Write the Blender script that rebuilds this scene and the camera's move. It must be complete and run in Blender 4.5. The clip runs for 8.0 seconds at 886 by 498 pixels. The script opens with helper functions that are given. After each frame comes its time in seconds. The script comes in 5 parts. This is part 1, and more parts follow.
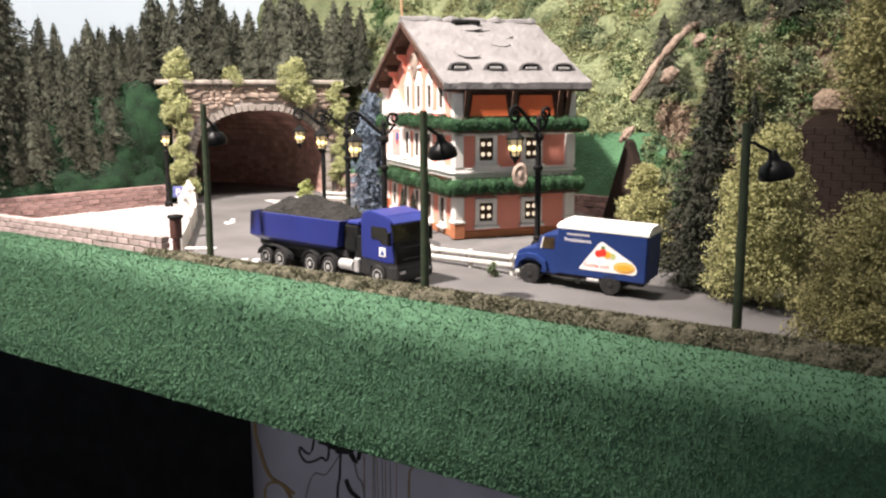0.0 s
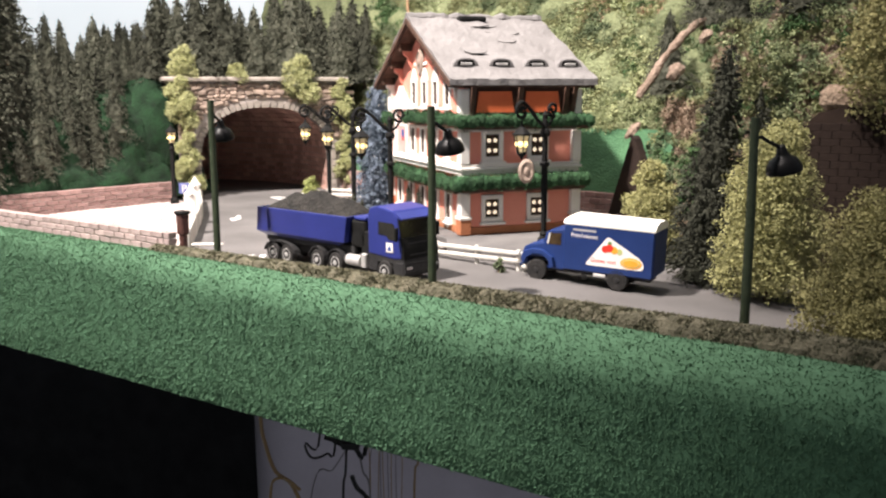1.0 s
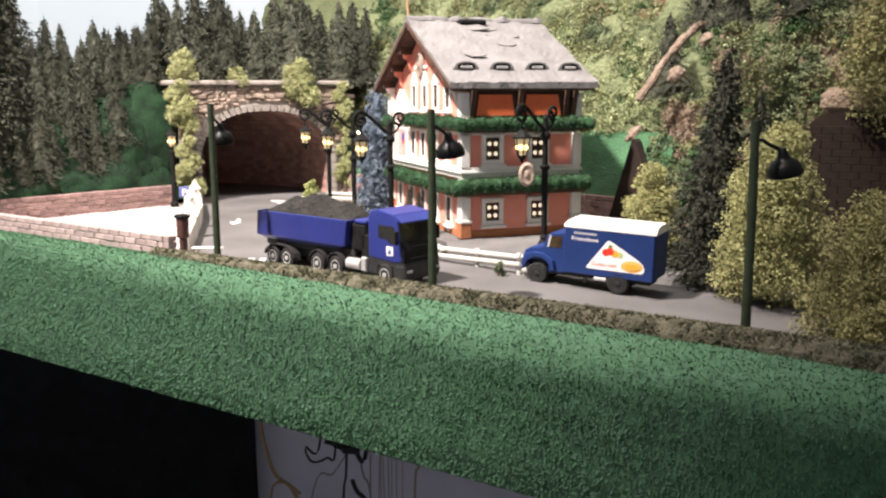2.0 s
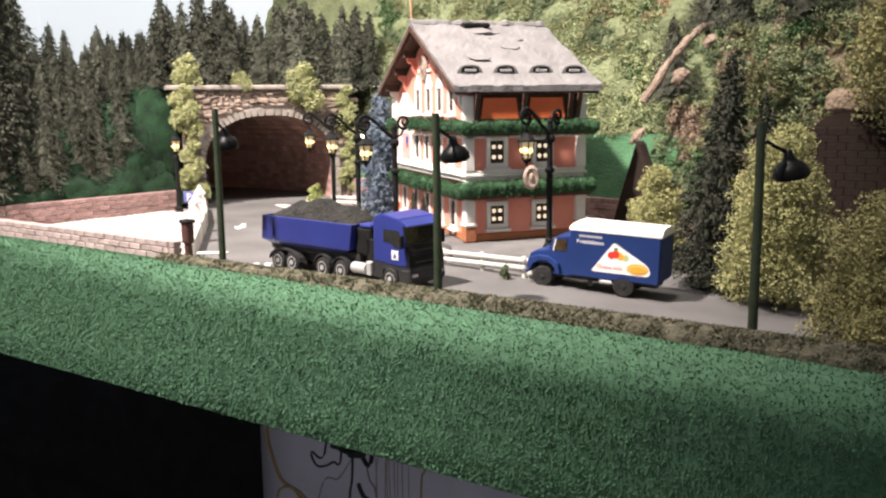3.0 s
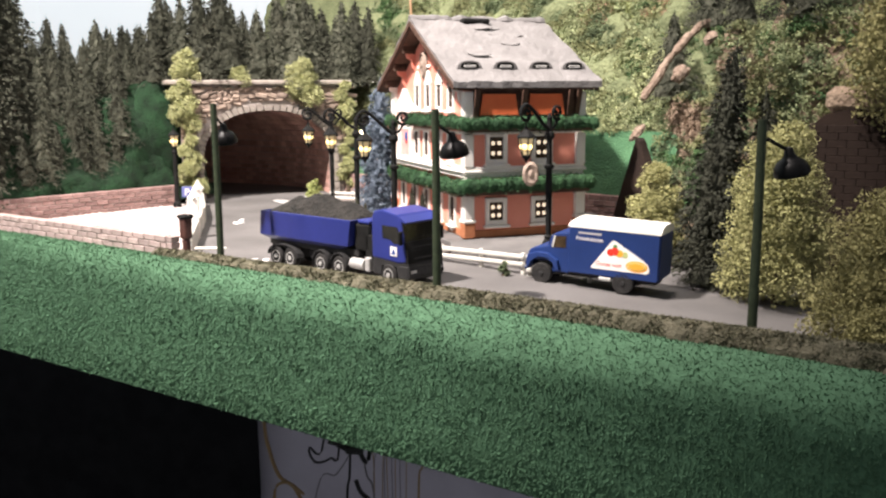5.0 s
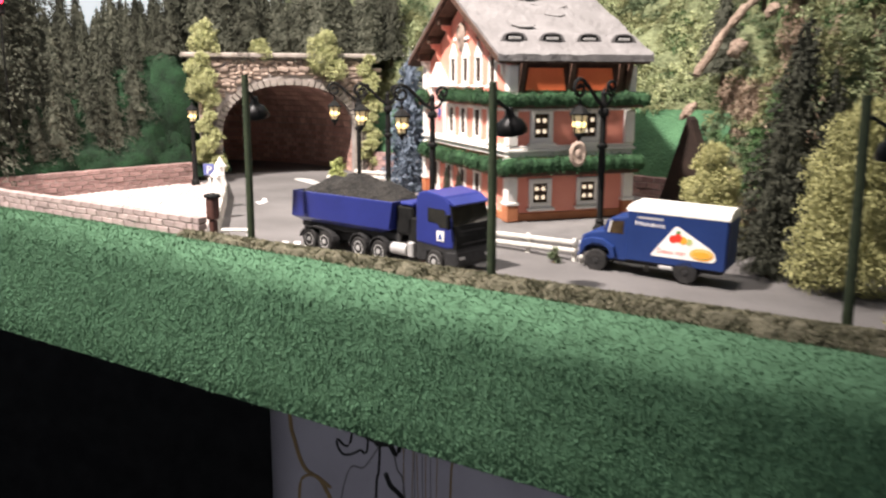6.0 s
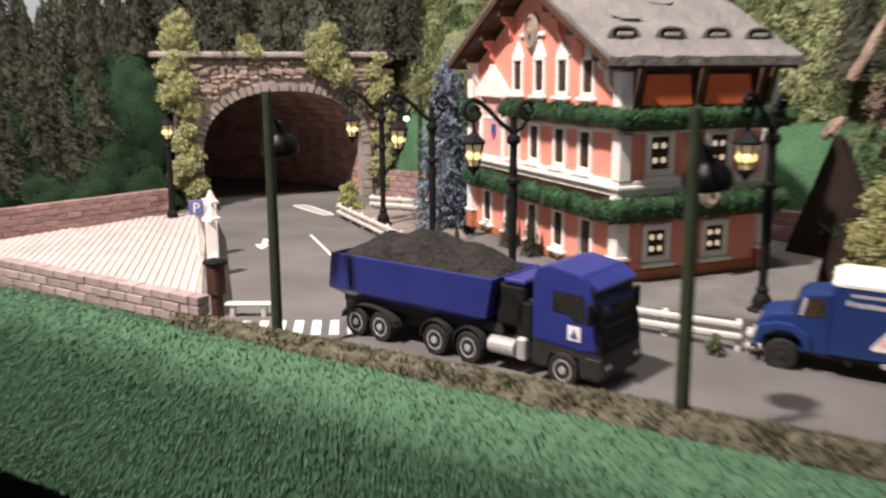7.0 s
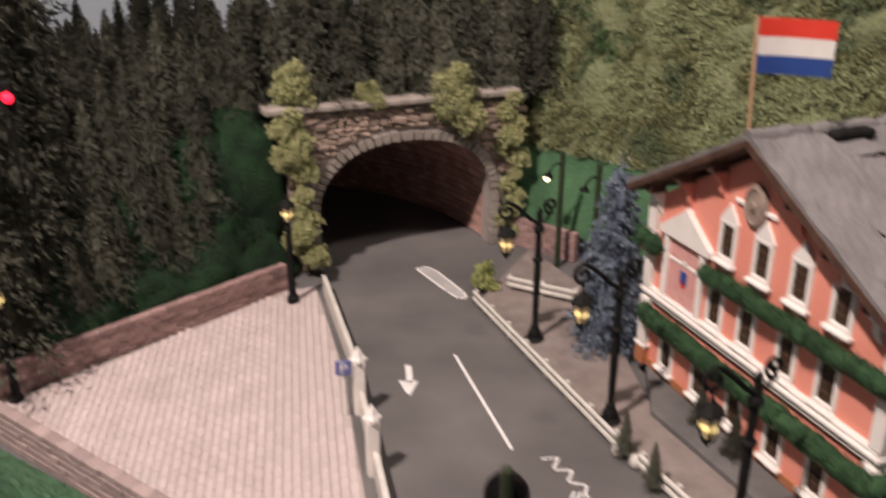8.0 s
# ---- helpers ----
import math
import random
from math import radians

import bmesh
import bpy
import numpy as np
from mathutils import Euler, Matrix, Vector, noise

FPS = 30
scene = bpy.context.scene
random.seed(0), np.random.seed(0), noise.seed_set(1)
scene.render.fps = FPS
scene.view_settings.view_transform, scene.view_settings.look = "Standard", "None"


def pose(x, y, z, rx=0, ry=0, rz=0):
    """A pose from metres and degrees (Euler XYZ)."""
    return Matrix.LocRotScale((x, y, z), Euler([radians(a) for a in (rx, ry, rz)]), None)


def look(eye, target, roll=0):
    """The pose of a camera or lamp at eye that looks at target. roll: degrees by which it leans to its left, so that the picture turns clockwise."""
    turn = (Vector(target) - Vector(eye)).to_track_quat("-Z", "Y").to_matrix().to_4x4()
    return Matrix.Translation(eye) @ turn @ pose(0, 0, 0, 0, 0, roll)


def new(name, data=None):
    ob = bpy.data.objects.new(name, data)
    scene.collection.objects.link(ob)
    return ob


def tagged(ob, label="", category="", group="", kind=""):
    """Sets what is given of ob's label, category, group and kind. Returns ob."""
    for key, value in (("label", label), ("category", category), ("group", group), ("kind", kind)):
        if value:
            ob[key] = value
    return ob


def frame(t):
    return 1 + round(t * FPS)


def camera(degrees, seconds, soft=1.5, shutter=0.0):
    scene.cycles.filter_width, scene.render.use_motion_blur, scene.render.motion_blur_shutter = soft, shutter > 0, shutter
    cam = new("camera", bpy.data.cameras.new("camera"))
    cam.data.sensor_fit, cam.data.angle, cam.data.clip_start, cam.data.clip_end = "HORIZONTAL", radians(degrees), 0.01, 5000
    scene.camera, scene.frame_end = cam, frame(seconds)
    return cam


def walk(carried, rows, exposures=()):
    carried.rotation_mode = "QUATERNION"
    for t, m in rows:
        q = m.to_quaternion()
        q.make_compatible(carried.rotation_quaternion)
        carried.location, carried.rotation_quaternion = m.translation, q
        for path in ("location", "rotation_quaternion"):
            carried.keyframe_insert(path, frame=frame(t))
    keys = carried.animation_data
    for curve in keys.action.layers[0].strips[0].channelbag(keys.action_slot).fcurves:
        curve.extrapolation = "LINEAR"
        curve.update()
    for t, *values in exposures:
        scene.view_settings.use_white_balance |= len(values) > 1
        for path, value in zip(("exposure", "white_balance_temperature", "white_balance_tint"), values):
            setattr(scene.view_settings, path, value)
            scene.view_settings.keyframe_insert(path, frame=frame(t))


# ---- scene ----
cam = camera(53.0, 8.0, soft=2.3, shutter=0.5)
PATH = [
    (0, (-0.0072, 0.0718, 0.1030), (-0.0810, 1.0547, -0.0657), -0.24),
    (0.5, (-0.0085, 0.0699, 0.1046), (-0.0854, 1.0518, -0.0682), -0.32),
    (1, (-0.0095, 0.0706, 0.1016), (-0.0862, 1.0530, -0.0688), -0.25),
    (1.5, (-0.0093, 0.0711, 0.1012), (-0.0852, 1.0540, -0.0669), -0.18),
    (3, (-0.0103, 0.0720, 0.1021), (-0.0918, 1.0551, -0.0617), -0.69),
    (3.5, (-0.0107, 0.0715, 0.1014), (-0.0897, 1.0550, -0.0613), -0.41),
    (4, (-0.0098, 0.0729, 0.1022), (-0.0874, 1.0560, -0.0636), -0.36),
    (5.5, (-0.0130, 0.0737, 0.1008), (-0.0942, 1.0558, -0.0692), -0.38),
    (6, (-0.0373, 0.1057, 0.0988), (-0.1199, 1.0839, -0.0920), 0.06),
    (6.5, (-0.0677, 0.1624, 0.1114), (-0.1312, 1.1466, -0.0539), -0.66),
    (7, (-0.1090, 0.2568, 0.1073), (-0.1449, 1.2361, -0.0920), -0.31),
    (7.2, (-0.1224, 0.2942, 0.1248), (-0.1513, 1.2691, -0.0962), -0.56),
    (7.3, (-0.1365, 0.3000, 0.1382), (-0.1425, 1.2690, -0.1002), -0.50),
    (7.4, (-0.1418, 0.3192, 0.1525), (-0.1654, 1.2846, -0.1070), -0.32),
    (7.5, (-0.1506, 0.3296, 0.1667), (-0.1834, 1.2887, -0.1146), -0.12),
    (7.6, (-0.1607, 0.3434, 0.1885), (-0.2074, 1.2918, -0.1253), 0.05),
    (7.8, (-0.1726, 0.3570, 0.2279), (-0.2330, 1.2890, -0.1293), 0.10),
    (8, (-0.1848, 0.3657, 0.2545), (-0.2640, 1.2885, -0.1175), 0.06),
]
EXPOSURES = [(0, 0.57, 6450, 15), (5.5, 0.57, 6450, 15), (6.5, 0.38, 6500, 16), (7.0, -0.2, 6600, 18), (7.5, -0.65, 6750, 20), (8, -1.06, 6850, 24)]
walk(cam, [(t, look(eye, target, roll)) for t, eye, target, roll in PATH], EXPOSURES)

# ---- world, lamps, exposure ----
M = 1 / 87  # one metre of the H0 model's prototype

world = bpy.data.worlds.new("room")
scene.world = world
world.use_nodes = True
world.node_tree.nodes["Background"].inputs[0].default_value = (0.9, 0.95, 1.0, 1)
world.node_tree.nodes["Background"].inputs[1].default_value = 0.19


def lamp(name, place, target, watts, size, colour):
    data = bpy.data.lights.new(name, "AREA")
    data.shape, data.size, data.energy, data.color = "DISK", size, watts, colour
    ob = new(name, data)
    ob.matrix_world = look([c * M for c in place], [c * M for c in target])
    return ob


spot = bpy.data.lights.new("ceiling_spot", "SPOT")
spot.energy, spot.color, spot.shadow_soft_size, spot.spot_size, spot.spot_blend = 212.0, (1.0, 0.92, 0.84), 0.035, radians(43.5), 0.85
new("ceiling_spot", spot).matrix_world = look((-54 * M, 15 * M, 108 * M), (-18.2 * M, 68.2 * M, 2 * M))
lamp("ceiling_spot", (0, 50, 78), (-8, 86, 8), 4.3, 0.10, (1.0, 0.92, 0.83))

# ---- materials ----
def mat(name, c1, c2, size=1.0, rough=0.8, bump=0.3, fine=0.12, metal=0.0, vary=0.0, island=0.0, emit=0.0, spec=0.3):
    """A two-scale mottled surface: size and fine are the grain sizes in prototype metres."""
    m = bpy.data.materials.new(name)
    m.use_nodes = True
    nt = m.node_tree
    b = nt.nodes["Principled BSDF"]
    link = nt.links.new
    co = nt.nodes.new("ShaderNodeTexCoord")
    big = nt.nodes.new("ShaderNodeTexNoise")
    big.inputs["Scale"].default_value = 1 / (size * M)
    big.inputs["Detail"].default_value = 5
    small = nt.nodes.new("ShaderNodeTexNoise")
    small.inputs["Scale"].default_value = 1 / (fine * M)
    small.inputs["Detail"].default_value = 3
    link(co.outputs["Object"], big.inputs["Vector"])
    link(co.outputs["Object"], small.inputs["Vector"])
    add = nt.nodes.new("ShaderNodeMath")
    add.operation = "ADD"
    half = nt.nodes.new("ShaderNodeMath")
    half.operation = "MULTIPLY"
    half.inputs[1].default_value = 0.5
    link(small.outputs[0], half.inputs[0])
    link(big.outputs[0], add.inputs[0])
    link(half.outputs[0], add.inputs[1])
    ramp = nt.nodes.new("ShaderNodeValToRGB")
    ramp.color_ramp.elements[0].position, ramp.color_ramp.elements[0].color = 0.5, (*c1, 1)
    ramp.color_ramp.elements[1].position, ramp.color_ramp.elements[1].color = 1.0, (*c2, 1)
    link(add.outputs[0], ramp.inputs[0])
    out = ramp.outputs[0]
    for amount, node, socket in ((vary, "ShaderNodeObjectInfo", "Random"), (island, "ShaderNodeNewGeometry", "Random Per Island")):
        if amount:
            info = nt.nodes.new(node)
            span = nt.nodes.new("ShaderNodeMapRange")
            span.inputs[3].default_value, span.inputs[4].default_value = 1 - amount, 1 + amount
            hsv = nt.nodes.new("ShaderNodeHueSaturation")
            link(info.outputs[socket], span.inputs[0])
            link(span.outputs[0], hsv.inputs["Value"])
            link(out, hsv.inputs["Color"])
            out = hsv.outputs[0]
    link(out, b.inputs["Base Color"])
    if emit:
        link(out, b.inputs["Emission Color"])
        b.inputs["Emission Strength"].default_value = emit
    b.inputs["Roughness"].default_value, b.inputs["Metallic"].default_value = rough, metal
    b.inputs["Specular IOR Level"].default_value = spec
    if bump:
        bn = nt.nodes.new("ShaderNodeBump")
        bn.inputs["Strength"].default_value, bn.inputs["Distance"].default_value = bump, fine * M
        link(small.outputs[0], bn.inputs["Height"])
        link(bn.outputs[0], b.inputs["Normal"])
    return m


ASPHALT = mat("asphalt", (0.09, 0.085, 0.082), (0.155, 0.147, 0.142), 5, 0.9, 0.4, 0.08)
PAVING = mat("pale_paving", (0.44, 0.37, 0.35), (0.55, 0.475, 0.45), 2, 0.8, 0.2, 0.1, vary=0.06, island=0.06)
JOINT = mat("paving_joint", (0.36, 0.305, 0.285), (0.42, 0.365, 0.34), 1, 0.9)
BRICK = mat("red_brick", (0.20, 0.12, 0.11), (0.36, 0.24, 0.22), 0.8, 0.85, 0.4, 0.1, vary=0.22, island=0.2)
PALEBRICK = mat("pale_weathered_brick", (0.27, 0.20, 0.185), (0.44, 0.35, 0.325), 0.8, 0.85, 0.4, 0.1, vary=0.18, island=0.1)
MORTAR = mat("mortar", (0.30, 0.26, 0.24), (0.42, 0.38, 0.35), 0.6, 0.9)
STONE = mat("rubble_stone", (0.20, 0.15, 0.12), (0.40, 0.31, 0.25), 0.6, 0.85, 0.5, 0.1, vary=0.3)
ARCHSTONE = mat("arch_stone", (0.22, 0.19, 0.165), (0.36, 0.32, 0.28), 0.6, 0.85, 0.4, 0.1, vary=0.15)
TUNNELBRICK = mat("tunnel_brick", (0.40, 0.225, 0.185), (0.58, 0.37, 0.305), 2.0, 0.85, 0.4, 0.1, island=0.25)
# dark brown brick, lowered further to carry the shade on the abutment
SHADEDBRICK = mat("shaded_brown_brick", (0.014, 0.008, 0.006), (0.032, 0.019, 0.013), 1.5, 0.9, 0.4, 0.1, island=0.25)
CONCRETE = mat("grey_concrete", (0.30, 0.29, 0.28), (0.44, 0.43, 0.41), 1.5, 0.85, 0.3, 0.1)
SIDEWALK = mat("brown_grey_pavement", (0.17, 0.14, 0.125), (0.26, 0.22, 0.20), 1.0, 0.9, 0.4, 0.1)
GRASSMAT = mat("green_grass_mat", (0.047, 0.103, 0.056), (0.078, 0.168, 0.094), 0.5, 0.95, 0.25, 0.18)
BLADE = mat("grass_fibre", (0.049, 0.102, 0.056), (0.085, 0.173, 0.10), 0.6, 0.95, 0, island=0.08, spec=0.1)
TURF = mat("dry_turf", (0.055, 0.053, 0.033), (0.16, 0.145, 0.10), 0.7, 0.95, 0.8, 0.12)
TURFBIT = mat("dry_turf_fibre", (0.07, 0.072, 0.042), (0.21, 0.195, 0.13), 0.5, 0.95, 0, island=0.35)
# green flock darkened so that its colour holds the shade of the firs
BANK = mat("shaded_green_flock", (0.003, 0.009, 0.004), (0.012, 0.044, 0.016), 1.2, 0.95, 0.8, 0.15)
HILL = mat("mixed_hill_flock", (0.105, 0.125, 0.062), (0.205, 0.23, 0.12), 1.6, 0.95, 0.9, 0.3)
LAWN = mat("flocked_lawn", (0.035, 0.09, 0.045), (0.07, 0.165, 0.08), 2.0, 0.95, 0.8, 0.15)
ROCK = mat("brown_rock", (0.16, 0.11, 0.075), (0.38, 0.29, 0.21), 1.5, 0.9, 0.9, 0.25)
PALEROCK = mat("pale_tan_rock", (0.15, 0.105, 0.075), (0.31, 0.235, 0.18), 0.8, 0.9, 0.9, 0.2)
NEEDLE = mat("fir_needles", (0.042, 0.046, 0.034), (0.098, 0.10, 0.074), 1.2, 0.95, 0, island=0.2, vary=0.35, spec=0.1)
BLUENEEDLE = mat("blue_spruce_needles", (0.06, 0.08, 0.115), (0.19, 0.235, 0.285), 0.9, 0.8, 0, island=0.5)
BARK = mat("bark", (0.05, 0.035, 0.02), (0.12, 0.09, 0.06), 0.5, 0.9)
FOAM = mat("yellow_green_foliage", (0.24, 0.235, 0.095), (0.42, 0.41, 0.19), 0.9, 0.9, 0, island=0.22)
IVY = mat("bright_ivy_foliage", (0.28, 0.295, 0.125), (0.50, 0.505, 0.27), 0.9, 0.9, 0, island=0.25)
FOAM2 = mat("olive_foliage", (0.17, 0.16, 0.065), (0.33, 0.305, 0.135), 0.9, 0.9, 0, island=0.22)
FOAM3 = mat("pale_foliage", (0.24, 0.28, 0.09), (0.45, 0.47, 0.20), 0.9, 0.9, 0, island=0.35)
PALEF = mat("pale_lichen_foliage", (0.30, 0.34, 0.17), (0.52, 0.55, 0.31), 0.9, 0.9, 0, island=0.2)
GREENF = mat("deep_green_foliage", (0.03, 0.07, 0.025), (0.09, 0.16, 0.06), 0.9, 0.9, 0, island=0.35)
HF1 = mat("dull_green_scatter", (0.082, 0.112, 0.058), (0.165, 0.205, 0.11), 0.9, 0.9, 0, island=0.3)
HF2 = mat("olive_scatter", (0.132, 0.142, 0.064), (0.25, 0.258, 0.125), 0.9, 0.9, 0, island=0.3)
HF3 = mat("pale_green_scatter", (0.195, 0.235, 0.115), (0.35, 0.385, 0.21), 0.9, 0.9, 0, island=0.3)
PINKF = mat("autumn_foliage", (0.35, 0.19, 0.13), (0.55, 0.36, 0.26), 0.9, 0.9, 0, island=0.35)
HEDGE = mat("window_box_green", (0.016, 0.045, 0.02), (0.042, 0.10, 0.042), 0.5, 0.95, 0, island=0.35)
ORANGE = mat("salmon_plaster", (0.75, 0.268, 0.195), (0.83, 0.33, 0.245), 2.5, 0.6, 0.1, 0.1)
ORANGEPANEL = mat("red_orange_awning", (0.70, 0.14, 0.05), (0.80, 0.18, 0.065), 1.5, 0.6, 0.1, 0.1)
PLINTH = mat("orange_brown_plinth", (0.36, 0.13, 0.06), (0.46, 0.19, 0.09), 1.0, 0.7)
WHITE = mat("white_trim", (0.76, 0.72, 0.66), (0.86, 0.83, 0.78), 1.0, 0.55, 0.1)
OFFWHITE = mat("worn_white_paint", (0.50, 0.48, 0.43), (0.66, 0.64, 0.58), 0.8, 0.6, 0.2)
ROOF = mat("grey_roof", (0.15, 0.142, 0.138), (0.215, 0.205, 0.20), 1.8, 0.75, 0.25, 0.2)
WOOD = mat("dark_brown_wood", (0.05, 0.025, 0.017), (0.11, 0.06, 0.04), 0.6, 0.7)
DARKGLASS = mat("dark_leaded_glass", (0.02, 0.013, 0.008), (0.075, 0.05, 0.025), 0.4, 0.25, 0.1, spec=0.3)
WARMGLASS = mat("warm_window_light", (0.9, 0.72, 0.5), (1.0, 0.85, 0.62), 0.4, 0.3, 0, emit=0.6)
BLACK = mat("black_metal", (0.007, 0.007, 0.007), (0.016, 0.016, 0.015), 0.4, 0.7, 0.1, spec=0.1)
POLEGREEN = mat("dark_green_pole", (0.018, 0.028, 0.014), (0.04, 0.052, 0.026), 0.6, 0.6, 0.2)
GLOW = mat("lantern_glass", (0.55, 0.42, 0.20), (0.70, 0.56, 0.32), 0.3, 0.2, 0, emit=0.28)
LAMPGLOW = mat("lantern_glow", (1.0, 0.72, 0.22), (1.0, 0.85, 0.42), 0.2, 0.4, 0, emit=1.6)
BULB = mat("bulb", (1.0, 0.75, 0.45), (1.0, 0.85, 0.6), 0.2, 0.4, 0, emit=8.0)
BELL = mat("black_enamel", (0.002, 0.002, 0.002), (0.004, 0.004, 0.004), 0.4, 0.4, 0.05, spec=0.15)
REDBULB = mat("red_bulb", (1.0, 0.01, 0.03), (1.0, 0.03, 0.06), 0.2, 0.4, 0, emit=6.0)
BLUE = mat("blue_truck_paint", (0.018, 0.026, 0.15), (0.026, 0.036, 0.20), 2.0, 0.35, 0.03, spec=0.5)
VANBLUE = mat("van_blue_paint", (0.009, 0.027, 0.115), (0.013, 0.036, 0.15), 2.0, 0.4, 0.03, spec=0.5)
VANWHITE = mat("van_white_roof", (0.72, 0.70, 0.64), (0.80, 0.78, 0.72), 1.5, 0.5, 0.03)
TYRE = mat("tyre_rubber", (0.012, 0.012, 0.012), (0.03, 0.028, 0.026), 0.4, 0.8)
RIM = mat("silver_rim", (0.45, 0.44, 0.42), (0.6, 0.59, 0.57), 0.3, 0.35, 0.05, metal=0.35)
CHASSIS = mat("black_chassis", (0.015, 0.015, 0.016), (0.035, 0.034, 0.033), 0.5, 0.6)
TRUCKGLASS = mat("cab_glass", (0.012, 0.011, 0.009), (0.03, 0.027, 0.02), 0.8, 0.08, 0.0, spec=0.6)
LOAD = mat("dark_soil_load", (0.010, 0.010, 0.009), (0.032, 0.029, 0.025), 0.8, 0.95, 1.0, 0.2)
PAINT = mat("road_paint", (0.62, 0.61, 0.58), (0.78, 0.77, 0.74), 0.7, 0.7)
SIGNBLUE = mat("sign_blue", (0.10, 0.12, 0.30), (0.14, 0.16, 0.36), 0.5, 0.4, 0.03)
RED = mat("red_print", (0.62, 0.035, 0.02), (0.70, 0.05, 0.03), 0.5, 0.5, 0.03)
YELLOW = mat("orange_print", (0.85, 0.33, 0.03), (0.9, 0.40, 0.05), 0.5, 0.5, 0.03)
LEAFPRINT = mat("green_print", (0.10, 0.20, 0.06), (0.14, 0.26, 0.08), 0.5, 0.5, 0.03)
NAVY = mat("flag_blue", (0.02, 0.06, 0.24), (0.03, 0.08, 0.28), 0.5, 0.6, 0.05)
FLAGRED = mat("flag_red", (0.75, 0.05, 0.03), (0.8, 0.07, 0.04), 0.5, 0.6, 0.05)
STICK = mat("bare_wood_stick", (0.40, 0.24, 0.13), (0.52, 0.34, 0.20), 0.5, 0.7)
PINK = mat("mural_pink", (0.62, 0.30, 0.27), (0.72, 0.40, 0.36), 0.5, 0.7)
MAILRED = mat("dark_red_brown", (0.05, 0.022, 0.018), (0.09, 0.04, 0.03), 0.5, 0.6)
SKY = mat("painted_sky", (0.60, 0.70, 0.73), (0.80, 0.85, 0.86), 40, 0.9, 0, emit=0.46)
CLOTH = mat("black_cloth", (0.010, 0.010, 0.011), (0.018, 0.018, 0.019), 3, 1.0, 0.3, spec=0.0)
LILAC = mat("pale_room_wall", (0.44, 0.41, 0.47), (0.55, 0.52, 0.59), 10, 0.9, 0.1)
ROOM = mat("dim_room", (0.05, 0.048, 0.045), (0.07, 0.067, 0.062), 20, 0.95, 0)
CABLE = mat("black_cable", (0.01, 0.01, 0.01), (0.02, 0.02, 0.02), 0.5, 0.5)
CABLEY = mat("brown_cable", (0.26, 0.17, 0.08), (0.34, 0.23, 0.11), 0.5, 0.5)
CABLEG = mat("grey_cable", (0.15, 0.14, 0.15), (0.22, 0.2, 0.21), 0.5, 0.5)
SLABGREY = mat("dark_grey_slab", (0.10, 0.096, 0.093), (0.165, 0.158, 0.152), 1.5, 0.85, 0.3, 0.1)
STAIN = mat("dark_road_stain", (0.10, 0.08, 0.06), (0.15, 0.12, 0.10), 0.6, 0.9)

# ---- building helpers: all lengths in prototype metres ----
def ground(x, y):
    """Height of the road: level, and falling gently towards the right."""
    return -0.065 * max(0.0, x + 4)


def root(name, x=0, y=0, z=0, rz=0, label="", category="", group="", kind=""):
    ob = new(name)
    ob.empty_display_size = 0.01
    ob.matrix_world = pose(x * M, y * M, z * M, 0, 0, rz)
    return tagged(ob, label, category, group, kind)


def mesh_of(name, bm, material, smooth=False):
    for v in bm.verts:
        v.co *= M
    data = bpy.data.meshes.new(name)
    bm.to_mesh(data)
    bm.free()
    for m in material if isinstance(material, (list, tuple)) else (material,):
        data.materials.append(m)
    if smooth:
        data.polygons.foreach_set("use_smooth", [True] * len(data.polygons))
    return data


def part(name, bm, material, parent, label="", smooth=False, at=None):
    ob = new(name, mesh_of(name, bm, material, smooth))
    ob.parent = parent
    if at is not None:
        ob.matrix_basis = at
    return tagged(ob, label)


def shared(name, data, parent, at):
    ob = new(name, data)
    ob.parent = parent
    ob.matrix_basis = at
    return ob


def place(x, y, z, rx=0, ry=0, rz=0):
    return pose(x * M, y * M, z * M, rx, ry, rz)


def single(name, bm, material, label, category, group="", kind="", smooth=False, at=None):
    ob = new(name, mesh_of(name, bm, material, smooth))
    if at is not None:
        ob.matrix_basis = at
    return tagged(ob, label, category, group, kind)


def box(bm, x0, x1, y0, y1, z0, z1, bevel=0.0, m=None):
    made = bmesh.ops.create_cube(bm, size=1.0, matrix=Matrix.Translation(((x0 + x1) / 2, (y0 + y1) / 2, (z0 + z1) / 2)) @ Matrix.Diagonal((x1 - x0, y1 - y0, z1 - z0, 1)))
    verts = made["verts"]
    if bevel:
        edges = list({e for v in verts for e in v.link_edges})
        cut = bmesh.ops.bevel(bm, geom=edges, offset=bevel, segments=1, affect="EDGES", profile=0.5)
        verts = list({v for f in cut["faces"] for v in f.verts} | {v for v in verts if v.is_valid})
    if m is not None:
        bmesh.ops.transform(bm, matrix=m, verts=verts)
    return bm


def a_box(x0, x1, y0, y1, z0, z1, bevel=0.0):
    return box(bmesh.new(), x0, x1, y0, y1, z0, z1, bevel)


